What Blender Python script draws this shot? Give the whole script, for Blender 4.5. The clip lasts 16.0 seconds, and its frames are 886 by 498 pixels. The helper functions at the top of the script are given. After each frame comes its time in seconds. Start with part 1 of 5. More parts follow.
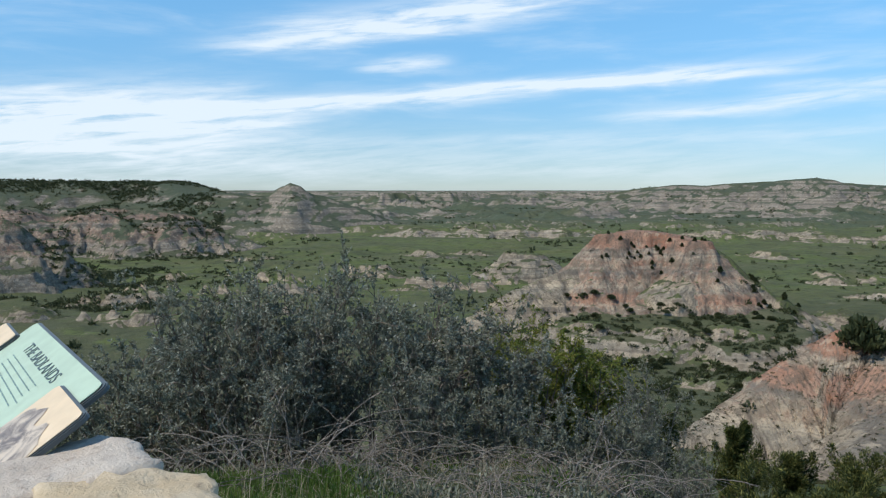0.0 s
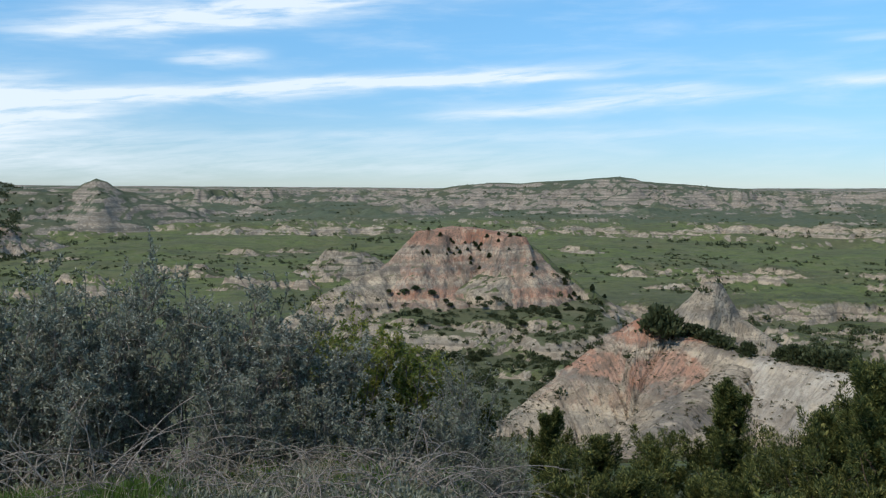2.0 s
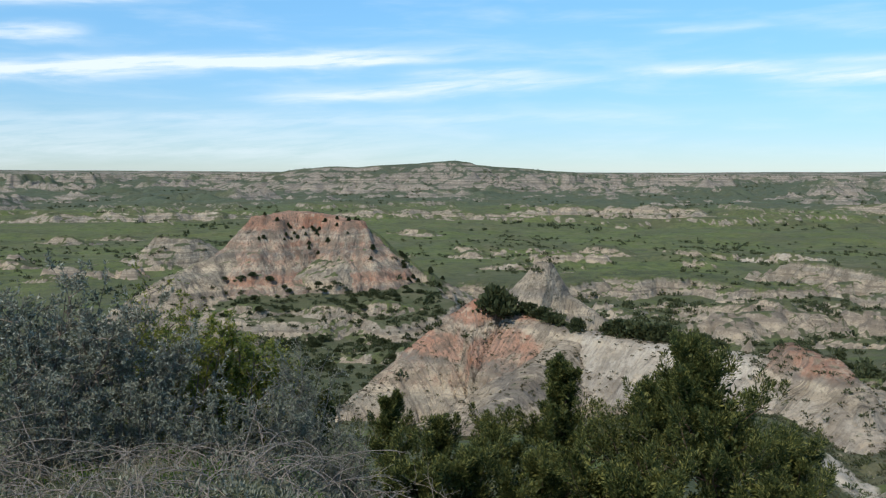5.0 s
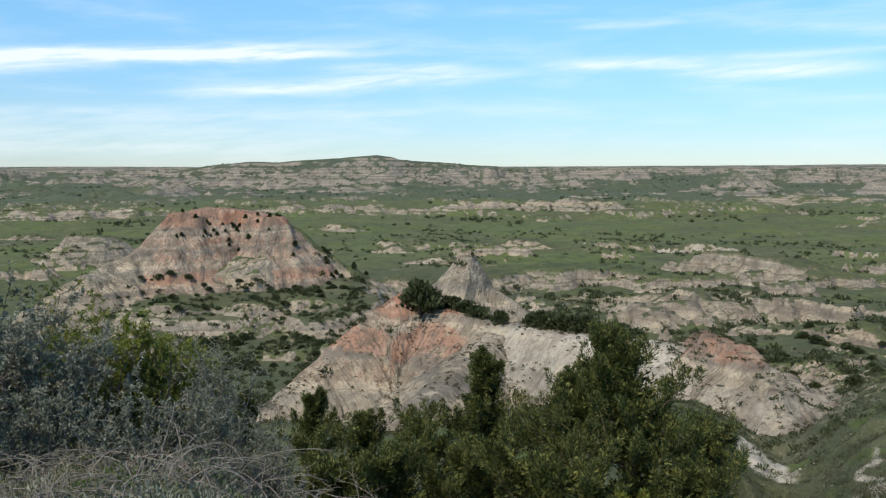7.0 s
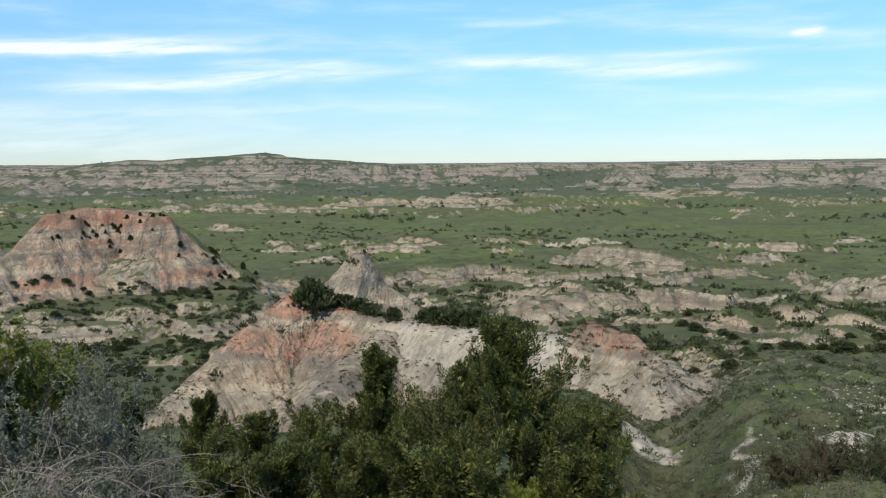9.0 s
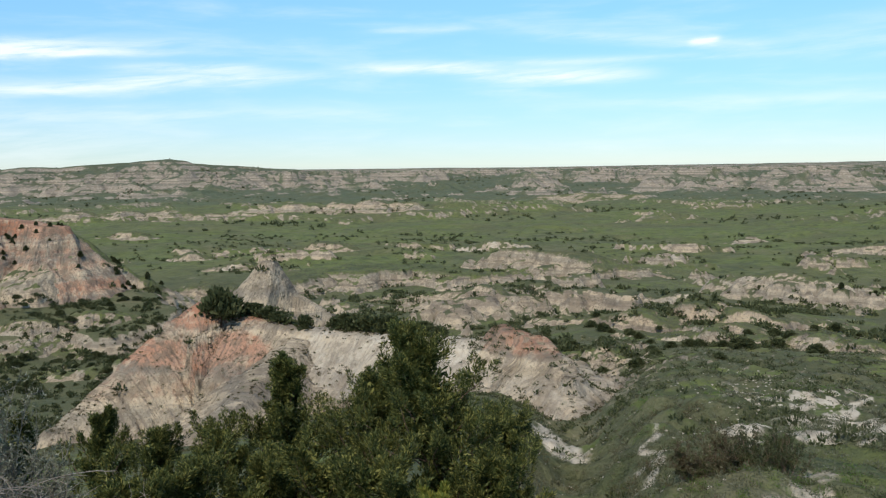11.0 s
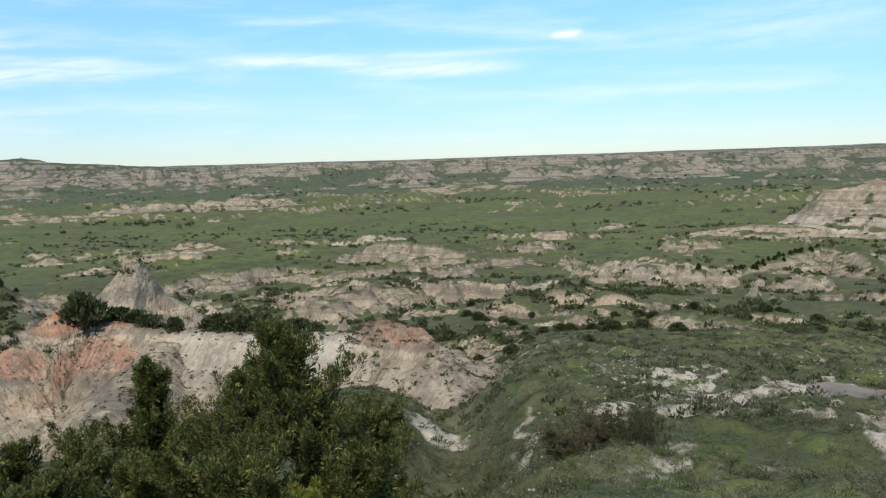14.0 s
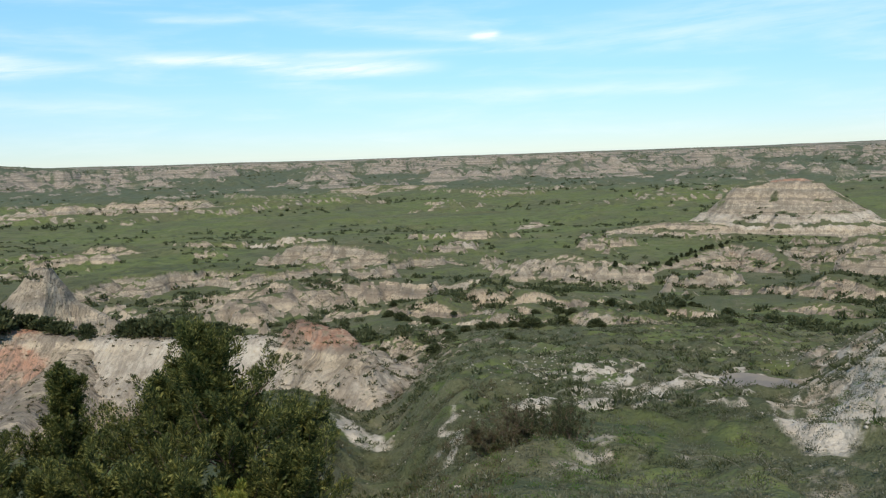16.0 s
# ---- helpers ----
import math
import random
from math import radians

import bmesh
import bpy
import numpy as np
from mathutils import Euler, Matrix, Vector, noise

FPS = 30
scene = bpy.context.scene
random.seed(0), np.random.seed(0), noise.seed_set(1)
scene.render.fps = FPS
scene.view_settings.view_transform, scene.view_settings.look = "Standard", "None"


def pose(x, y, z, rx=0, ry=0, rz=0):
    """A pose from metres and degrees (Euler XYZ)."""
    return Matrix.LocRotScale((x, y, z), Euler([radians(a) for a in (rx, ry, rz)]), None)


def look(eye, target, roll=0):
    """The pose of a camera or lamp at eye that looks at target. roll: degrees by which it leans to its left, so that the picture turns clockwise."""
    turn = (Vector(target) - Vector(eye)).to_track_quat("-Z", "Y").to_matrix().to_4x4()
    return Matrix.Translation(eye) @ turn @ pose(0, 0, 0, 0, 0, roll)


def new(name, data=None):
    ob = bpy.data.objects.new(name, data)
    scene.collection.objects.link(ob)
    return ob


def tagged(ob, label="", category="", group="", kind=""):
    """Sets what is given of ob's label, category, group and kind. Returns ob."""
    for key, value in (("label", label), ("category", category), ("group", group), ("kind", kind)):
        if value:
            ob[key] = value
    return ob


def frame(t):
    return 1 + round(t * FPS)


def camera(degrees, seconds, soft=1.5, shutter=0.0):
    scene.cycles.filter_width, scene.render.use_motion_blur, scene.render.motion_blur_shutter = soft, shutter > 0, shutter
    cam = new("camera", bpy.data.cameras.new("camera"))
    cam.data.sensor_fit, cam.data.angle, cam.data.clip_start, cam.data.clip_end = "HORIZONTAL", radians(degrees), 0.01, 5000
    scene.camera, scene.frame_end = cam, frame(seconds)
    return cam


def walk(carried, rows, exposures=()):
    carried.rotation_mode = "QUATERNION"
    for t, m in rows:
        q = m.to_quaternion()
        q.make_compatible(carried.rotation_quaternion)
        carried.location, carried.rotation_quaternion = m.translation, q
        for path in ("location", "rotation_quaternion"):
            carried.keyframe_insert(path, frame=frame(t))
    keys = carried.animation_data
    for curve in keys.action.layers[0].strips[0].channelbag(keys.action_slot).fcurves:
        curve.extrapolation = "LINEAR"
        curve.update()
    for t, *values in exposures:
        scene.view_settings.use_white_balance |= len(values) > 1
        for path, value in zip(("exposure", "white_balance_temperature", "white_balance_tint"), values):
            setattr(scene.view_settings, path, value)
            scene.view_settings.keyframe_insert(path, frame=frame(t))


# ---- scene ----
cam = camera(55.00, 16.0, soft=1.2)
PATH = [
    (0, (-0.000, -0.000, 1.650), (-0.000, 99.738, -5.583), -0.040),
    (0.5, (0.012, -0.013, 1.655), (5.218, 99.571, -5.829), 0.166),
    (1, (0.027, -0.020, 1.662), (11.637, 99.021, -5.816), 0.174),
    (1.5, (0.027, 0.001, 1.657), (16.628, 98.341, -5.661), 0.222),
    (2, (0.036, 0.048, 1.642), (20.732, 97.592, -5.906), 0.220),
    (2.5, (0.041, 0.029, 1.653), (24.316, 96.707, -6.350), 0.106),
    (3, (0.058, 0.071, 1.644), (26.942, 96.033, -6.637), -0.035),
    (3.5, (0.074, 0.107, 1.635), (29.830, 95.197, -6.883), -0.100),
    (4, (0.084, 0.132, 1.625), (33.215, 94.081, -7.088), 0.043),
    (6.5, (0.124, 0.180, 1.614), (44.900, 89.027, -8.457), -0.090),
    (7, (0.129, 0.180, 1.615), (46.848, 88.028, -8.392), -0.158),
    (7.5, (0.137, 0.183, 1.609), (48.698, 87.000, -8.617), -0.356),
    (8, (0.136, 0.172, 1.615), (51.544, 85.300, -8.897), -0.638),
    (8.5, (0.135, 0.154, 1.619), (54.657, 83.329, -8.839), -0.559),
    (9, (0.117, 0.122, 1.628), (57.602, 81.281, -8.796), -0.459),
    (11.5, (0.225, 0.138, 1.594), (67.385, 73.562, -8.324), -0.934),
    (12, (0.249, 0.138, 1.591), (68.972, 72.072, -8.539), -1.205),
    (12.5, (0.253, 0.113, 1.594), (70.814, 70.205, -8.816), -1.477),
    (13, (0.242, 0.064, 1.602), (72.635, 68.221, -9.068), -1.680),
    (13.5, (0.219, 0.008, 1.615), (74.489, 66.080, -9.269), -1.765),
    (14, (0.191, -0.056, 1.631), (75.976, 64.254, -9.369), -1.753),
    (14.5, (0.130, -0.069, 1.640), (77.575, 62.231, -9.361), -1.825),
    (15, (0.119, -0.055, 1.628), (78.932, 60.497, -9.418), -1.761),
    (15.5, (0.137, -0.022, 1.609), (80.228, 58.816, -9.510), -1.739),
    (16, (0.156, -0.019, 1.586), (81.568, 56.956, -9.640), -1.890),
]
walk(cam, [(t, look(eye, target, roll)) for t, eye, target, roll in PATH],
     [(0, -0.28, 6120, 10), (4, -0.20, 6180, 10), (8, -0.07, 6480, 10), (16, -0.04, 6620, 10)])


# ---- sky, sun, exposure ----
SUN_AZ, SUN_EL = -119.0, 50.0          # clockwise from +y, above the horizon
world = bpy.data.worlds.new("sky")
scene.world = world
world.use_nodes = True
W = world.node_tree
W.nodes.clear()


class Nodes:
    """A short hand for node trees."""

    def __init__(self, tree):
        self.tree = tree

    def add(self, kind, **sets):
        n = self.tree.nodes.new(kind)
        for k, v in sets.items():
            setattr(n, k, v)
        return n

    def link(self, a, b):
        self.tree.links.new(a, b)

    def put(self, socket, v):
        if isinstance(v, (int, float, tuple, list)):
            socket.default_value = v
        else:
            self.link(v, socket)

    def math(self, op, a, b=0.0, c=0.0, clamp=False):
        n = self.add("ShaderNodeMath", operation=op, use_clamp=clamp)
        for s, v in zip(n.inputs, (a, b, c)):
            self.put(s, v)
        return n.outputs[0]

    def smooth(self, v, lo, hi):
        n = self.add("ShaderNodeMapRange", interpolation_type="SMOOTHSTEP")
        for s, x in zip(n.inputs, (v, lo, hi, 0.0, 1.0)):
            self.put(s, x)
        return n.outputs[0]

    def mix(self, f, a, b, blend="MIX"):
        n = self.add("ShaderNodeMix", data_type="RGBA", blend_type=blend)
        self.put(n.inputs[0], f)
        for s, v in ((n.inputs[6], a), (n.inputs[7], b)):
            self.put(s, (*v, 1.0) if isinstance(v, tuple) and len(v) == 3 else v)
        return n.outputs[2]

    def scaled(self, vector, k):
        n = self.add("ShaderNodeVectorMath", operation="MULTIPLY")
        self.put(n.inputs[0], vector)
        self.put(n.inputs[1], k)
        return n.outputs[0]

    def noise(self, vector, scale, detail=4.0, rough=0.55, warp=0.0):
        n = self.add("ShaderNodeTexNoise")
        self.put(n.inputs["Vector"], vector)
        for k, v in (("Scale", scale), ("Detail", detail), ("Roughness", rough), ("Distortion", warp)):
            n.inputs[k].default_value = v
        return n.outputs[0]


def sky_nodes():
    n = Nodes(W)
    sky = n.add("ShaderNodeTexSky", sky_type="NISHITA", sun_disc=False, sun_elevation=radians(SUN_EL),
                sun_rotation=radians(SUN_AZ), altitude=800.0, air_density=1.0, dust_density=0.0, ozone_density=2.6)
    where = n.add("ShaderNodeTexCoord").outputs["Generated"]
    sep = n.add("ShaderNodeSeparateXYZ")
    n.link(where, sep.inputs[0])
    x, y, z = sep.outputs
    az = n.math("MULTIPLY", n.math("ARCTAN2", x, y), 57.2958)
    el = n.math("MULTIPLY", n.math("ARCSINE", z), 57.2958)
    comb = n.add("ShaderNodeCombineXYZ")
    n.link(az, comb.inputs[0])
    n.link(el, comb.inputs[1])
    plane = comb.outputs[0]
    lean = n.add("ShaderNodeCombineXYZ")
    n.link(az, lean.inputs[0])
    n.link(n.math("MULTIPLY_ADD", az, -0.085, el), lean.inputs[1])
    ragged = n.noise(n.scaled(plane, (0.10, 0.62, 1.0)), 1.0, 6.0, 0.58, 0.3)
    fine = n.noise(n.scaled(lean.outputs[0], (0.17, 1.5, 1.0)), 1.0, 8.0, 0.64, 0.3)
    total = 0.0

    def streak(a, e, length, width, slant, amount):
        """A streak of cirrus: azimuth and height of its middle, half length, half width, degrees of climb a degree, amount."""
        nonlocal total
        da = n.math("SUBTRACT", az, a)
        line = n.math("SUBTRACT", el, n.math("MULTIPLY_ADD", da, slant, e))
        line = n.math("ADD", line, n.math("MULTIPLY_ADD", ragged, 2.2 * width, -1.1 * width))
        across = n.math("POWER", n.math("DIVIDE", line, width), 2.0)
        along = n.math("POWER", n.math("DIVIDE", da, length), 4.0)
        g = n.math("EXPONENT", n.math("MULTIPLY", n.math("ADD", across, along), -1.0))
        g = n.math("MULTIPLY", g, 0.66 * amount)
        total = n.math("ADD", total, g)

    streak(-1, 11.2, 11, 1.0, 0.13, 2.2)
    streak(-7, 9.6, 9, 0.5, 0.08, 0.9)
    streak(-2.6, 8.0, 3.0, 0.42, 0.08, 1.5)
    streak(15, 12.4, 3.5, 0.7, 0.02, 0.7)
    streak(0, 6.15, 22, 0.50, 0.068, 2.1)
    streak(-8, 5.2, 13, 0.35, 0.05, 0.7)
    streak(-25, 4.6, 12, 1.5, 0.06, 2.6)
    streak(-24, 2.6, 15, 1.3, 0.03, 1.5)
    streak(-15, 4.0, 7, 0.40, 0.06, 1.3)
    streak(22, 5.2, 11, 0.40, 0.055, 1.6)
    streak(12, 6.9, 11, 0.28, 0.02, 1.3)
    streak(25, 6.2, 5, 0.35, 0.02, 1.2)
    streak(40, 6.3, 4.5, 0.42, -0.03, 1.5)
    streak(49, 5.7, 5.5, 0.50, -0.02, 1.6)
    streak(52, 6.6, 9, 0.25, 0.0, 0.7)
    streak(40, 8.8, 3, 0.25, 0.0, 0.6)
    streak(54, 7.9, 9, 0.40, -0.10, 0.6)
    streak(58.2, 7.6, 0.9, 0.25, 0.1, 1.5)
    streak(73, 7.2, 11, 1.2, 0.03, 0.5)
    streak(80, 9.0, 10, 0.6, 0.04, 0.4)
    streak(16, 3.3, 22, 0.5, 0.012, 0.55)
    streak(60, 3.8, 14, 0.4, 0.0, 0.4)
    streak(-3, 1.4, 27, 1.5, 0.0, 0.8)
    streak(-70, 14, 30, 3.0, 0.05, 0.5)
    streak(130, 16, 40, 3.0, -0.05, 0.5)
    cover = n.math("MULTIPLY", total, n.smooth(fine, 0.16, 0.74))
    veil = n.math("MULTIPLY", n.smooth(ragged, 0.42, 0.85), 0.35)
    cover = n.math("ADD", cover, veil, clamp=True)
    cover = n.math("MULTIPLY", cover, n.smooth(el, -1.0, 1.2))
    cloud = n.add("ShaderNodeVectorMath", operation="SCALE")
    cloud.inputs[0].default_value = (0.93, 1.0, 1.03)
    cloud.inputs["Scale"].default_value = 8.6
    low = n.math("SUBTRACT", 1.0, n.smooth(el, -2.0, 16.0))
    air = n.mix(1.0, sky.outputs[0], n.mix(low, (1.00, 1.42, 1.45), (0.555, 0.685, 0.895)), "MULTIPLY")
    colour = n.mix(n.math("MULTIPLY", cover, 0.88), air, cloud.outputs[0])
    back = n.add("ShaderNodeBackground")
    n.link(colour, back.inputs[0])
    back.inputs[1].default_value = 0.134
    n.link(back.outputs[0], n.add("ShaderNodeOutputWorld").inputs[0])


sky_nodes()
sun = new("sun", bpy.data.lights.new("sun", "SUN"))
sun.data.energy, sun.data.angle, sun.data.color = 4.5, radians(0.6), (1.0, 0.91, 0.79)
_a, _e = radians(SUN_AZ), radians(SUN_EL)
sun.matrix_world = look((100 * math.sin(_a) * math.cos(_e), 100 * math.cos(_a) * math.cos(_e), 100 * math.sin(_e)), (0, 0, 0))
scene.view_settings.exposure = 0.0


# ---- materials ----
def material(name, rough=0.8, spec=0.3):
    m = bpy.data.materials.new(name)
    m.use_nodes = True
    n = Nodes(m.node_tree)
    shader = m.node_tree.nodes["Principled BSDF"]
    shader.inputs["Roughness"].default_value = rough
    shader.inputs["Specular IOR Level"].default_value = spec
    return m, n, shader


def bumped(n, shader, height, strength, distance):
    b = n.add("ShaderNodeBump")
    b.inputs["Strength"].default_value, b.inputs["Distance"].default_value = strength, distance
    n.link(height, b.inputs["Height"])
    n.link(b.outputs[0], shader.inputs["Normal"])


def badlands_material(name, grain=1.0):
    """Layered clay with grass: where it is bare, red or pale is told by the mesh's own attributes."""
    m, n, shader = material(name, 0.95, 0.1)
    place = n.add("ShaderNodeNewGeometry").outputs["Position"]

    def attribute(a):
        return n.add("ShaderNodeAttribute", attribute_name=a).outputs["Fac"]

    big = n.noise(place, 0.012, 4, 0.6)
    mid = n.noise(place, 0.12, 5, 0.6)
    small = n.noise(place, 0.9 * grain, 5, 0.65)
    tiny = n.noise(place, 5.0 * grain, 4, 0.7)
    # layers lie level, with a slight wave
    lift = n.add("ShaderNodeSeparateXYZ")
    n.link(place, lift.inputs[0])
    wavy = n.math("ADD", lift.outputs[2], n.math("MULTIPLY", mid, 0.8))
    wavy = n.math("ADD", wavy, n.math("MULTIPLY", big, 5.0))
    level = n.add("ShaderNodeCombineXYZ")
    n.link(wavy, level.inputs[2])
    bed = n.noise(level.outputs[0], 0.22, 2, 0.5)
    seam = n.noise(level.outputs[0], 0.75, 2, 0.6)
    along = n.add("ShaderNodeCombineXYZ")
    n.link(n.math("MULTIPLY", attribute("along"), 1.0), along.inputs[0])
    n.link(n.math("MULTIPLY", lift.outputs[2], 0.16), along.inputs[1])
    rill = n.noise(along.outputs[0], 0.9 * grain, 4, 0.62)
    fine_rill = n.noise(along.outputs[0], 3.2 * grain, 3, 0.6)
    shows = n.smooth(n.noise(place, 0.09, 5, 0.68), 0.28, 0.52)
    clay = n.mix(n.smooth(bed, 0.42, 0.58), (0.275, 0.238, 0.178), (0.385, 0.312, 0.215))
    light_bed = n.smooth(n.noise(level.outputs[0], 0.42, 1, 0.5), 0.55, 0.64)
    clay = n.mix(n.math("MULTIPLY", n.math("MULTIPLY", light_bed, shows), 0.75), clay, (0.49, 0.405, 0.285))
    dark_bed = n.smooth(n.noise(level.outputs[0], 0.33, 2, 0.6), 0.55, 0.62)
    clay = n.mix(n.math("MULTIPLY", n.math("MULTIPLY", dark_bed, shows), 0.65), clay, (0.155, 0.135, 0.112))
    clay = n.mix(n.math("MULTIPLY", n.math("MULTIPLY", n.smooth(seam, 0.55, 0.64), shows), 0.7), clay, (0.105, 0.088, 0.072))
    thick = n.noise(level.outputs[0], 0.19, 3, 0.6)
    dark = n.math("MULTIPLY", n.smooth(thick, 0.48, 0.56), n.smooth(n.noise(place, 0.01, 4, 0.6), 0.30, 0.46))
    # greyed clay: haze put into the colour far off, duller clay nearer
    clay = n.mix(n.math("MULTIPLY", attribute("grey_and_haze"), 0.5), clay, (0.262, 0.238, 0.205))
    clay = n.mix(n.math("MULTIPLY", n.math("MULTIPLY", dark, attribute("grey_and_haze")), 0.6), clay, (0.075, 0.084, 0.070))
    redrock = n.mix(n.smooth(mid, 0.34, 0.58), (0.34, 0.145, 0.082), (0.39, 0.225, 0.15))
    pale = n.mix(n.smooth(small, 0.3, 0.7), (0.54, 0.49, 0.40), (0.43, 0.385, 0.305))
    r = n.smooth(n.math("ADD", attribute("red"), n.math("MULTIPLY_ADD", small, 1.0, -0.5)), 0.25, 0.75)
    p = n.smooth(n.math("ADD", attribute("pale"), n.math("MULTIPLY_ADD", mid, 0.8, -0.4)), 0.3, 0.7)
    clay = n.mix(n.math("MULTIPLY", r, 0.9), clay, redrock)
    clay = n.mix(n.math("MULTIPLY", p, 0.85), clay, pale)
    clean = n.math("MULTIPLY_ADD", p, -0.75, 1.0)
    # grooves darkened along the fine rills: their shade put into the clay colour
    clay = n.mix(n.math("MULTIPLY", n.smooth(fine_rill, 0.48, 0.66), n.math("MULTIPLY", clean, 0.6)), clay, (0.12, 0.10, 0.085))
    clay = n.mix(n.math("MULTIPLY", n.math("MULTIPLY", n.smooth(small, 0.50, 0.72), 0.5), clean), clay, (0.13, 0.105, 0.082))
    clay = n.mix(n.math("MULTIPLY", n.math("MULTIPLY", n.smooth(tiny, 0.54, 0.66), 0.5), clean), clay, (0.08, 0.07, 0.046))
    speck = n.math("MULTIPLY", n.smooth(n.noise(place, 2.2 * grain, 2, 0.6), 0.57, 0.64), n.smooth(mid, 0.40, 0.60))
    clay = n.mix(n.math("MULTIPLY", n.math("MULTIPLY", speck, 0.7), clean), clay, (0.055, 0.052, 0.030))
    blotch = n.noise(place, 0.30, 6, 0.72)
    clay = n.mix(n.math("MULTIPLY", n.math("MULTIPLY", n.smooth(blotch, 0.49, 0.58), 0.58), clean), clay, (0.150, 0.122, 0.090))
    clay = n.mix(n.math("MULTIPLY", n.smooth(blotch, 0.44, 0.36), 0.5), clay, (0.50, 0.41, 0.285))
    # green
    grass = n.mix(n.smooth(mid, 0.35, 0.65), (0.096, 0.116, 0.036), (0.124, 0.148, 0.054))
    grass = n.mix(n.math("MULTIPLY", n.smooth(big, 0.45, 0.7), 0.6), grass, (0.118, 0.112, 0.058))
    sage = n.mix(n.smooth(tiny, 0.3, 0.7), (0.060, 0.066, 0.034), (0.118, 0.118, 0.070))
    grass = n.mix(n.math("MULTIPLY", n.smooth(n.math("ADD", small, n.math("MULTIPLY", attribute("sage"), 0.4)), 0.52, 0.68), 0.85), grass, sage)
    dots = n.noise(place, 0.30, 4, 0.65)
    grass = n.mix(n.math("MULTIPLY", n.smooth(dots, 0.52, 0.62), 0.6), grass, (0.062, 0.078, 0.036))
    dry = n.noise(place, 0.035, 5, 0.65)
    grass = n.mix(n.math("MULTIPLY", n.smooth(dry, 0.52, 0.68), 0.5), grass, (0.125, 0.118, 0.068))
    # far grass greyed the same way, haze mixed into its base colour
    grass = n.mix(n.math("MULTIPLY", attribute("grey_and_haze"), 0.75), grass, (0.072, 0.088, 0.064))
    olive = n.noise(n.scaled(place, (0.010, 0.022, 0.02)), 1.0, 6, 0.68)
    grass = n.mix(n.math("MULTIPLY", n.smooth(olive, 0.47, 0.58), 0.65), grass, (0.088, 0.092, 0.050))
    tuft = n.noise(place, 0.075, 6, 0.72)
    grass = n.mix(n.math("MULTIPLY", n.smooth(tuft, 0.52, 0.60), 0.55), grass, (0.060, 0.072, 0.040))
    grass = n.mix(n.math("MULTIPLY", n.smooth(tuft, 0.44, 0.36), 0.45), grass, (0.150, 0.140, 0.085))
    cut = n.math("ADD", attribute("bare"), n.math("MULTIPLY_ADD", small, 1.0, -0.5))
    cut = n.math("ADD", cut, n.math("MULTIPLY_ADD", mid, 0.7, -0.35))
    cut = n.math("ADD", cut, n.math("MULTIPLY_ADD", tiny, 0.4, -0.2))
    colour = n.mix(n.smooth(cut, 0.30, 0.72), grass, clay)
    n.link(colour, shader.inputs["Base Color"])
    h = n.math("ADD", n.math("MULTIPLY", small, 0.5), n.math("MULTIPLY", tiny, 0.16))
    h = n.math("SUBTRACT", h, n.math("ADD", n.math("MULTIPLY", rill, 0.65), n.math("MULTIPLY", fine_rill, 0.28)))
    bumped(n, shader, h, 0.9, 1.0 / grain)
    return m


CLAY = badlands_material("badland_clay_and_grass")


# ---- the land ----
TURN = np.random.RandomState(5).rand(256, 256).astype(np.float32) * 2 * np.pi
TURN_X, TURN_Y = np.cos(TURN).ravel(), np.sin(TURN).ravel()


def perlin(x, y, seed=0):
    """Gradient noise, about -1 to 1."""
    x, y = np.asarray(x + seed * 37.73, np.float32), np.asarray(y + seed * 91.31, np.float32)
    x0, y0 = np.floor(x), np.floor(y)
    fx, fy = x - x0, y - y0
    ux, uy = fx * fx * (3 - 2 * fx), fy * fy * (3 - 2 * fy)
    xi, yi = x0.astype(np.int32), y0.astype(np.int32)
    xa, xb, ya, yb = xi & 255, (xi + 1) & 255, (yi & 255) << 8, ((yi + 1) & 255) << 8
    gx, gy = fx - 1, fy - 1
    k = xa + ya
    p = TURN_X[k] * fx + TURN_Y[k] * fy
    k = xb + ya
    q = TURN_X[k] * gx + TURN_Y[k] * fy
    p += ux * (q - p)
    k = xa + yb
    r = TURN_X[k] * fx + TURN_Y[k] * gy
    k = xb + yb
    q = TURN_X[k] * gx + TURN_Y[k] * gy
    r += ux * (q - r)
    return (p + uy * (r - p)) * np.float32(1.5)


def where_needed(weight, make, x, y):
    """weight * make(x, y), worked out only where the weight is not zero."""
    out = np.zeros(x.shape)
    m = weight > 1e-4
    if m.any():
        out[m] = weight[m] * make(x[m], y[m])
    return out


def fbm(x, y, seed=0, octaves=4, gain=0.5):
    out, amp, k = 0.0, 1.0, 1.0
    for o in range(octaves):
        out = out + amp * perlin(x * k, y * k, seed + 17 * o)
        amp, k = amp * gain, k * 2.03
    return out


def ridged(x, y, seed=0, octaves=4, gain=0.5):
    out, amp, k = 0.0, 1.0, 1.0
    for o in range(octaves):
        out = out + amp * (1 - 2 * np.abs(perlin(x * k, y * k, seed + 29 * o)))
        amp, k = amp * gain, k * 2.1
    return out


def step(v, lo, hi):
    t = np.clip((v - lo) / (hi - lo), 0, 1)
    return t * t * (3 - 2 * t)


def polar(az, d):
    a = np.radians(az)
    return np.sin(a) * d, np.cos(a) * d


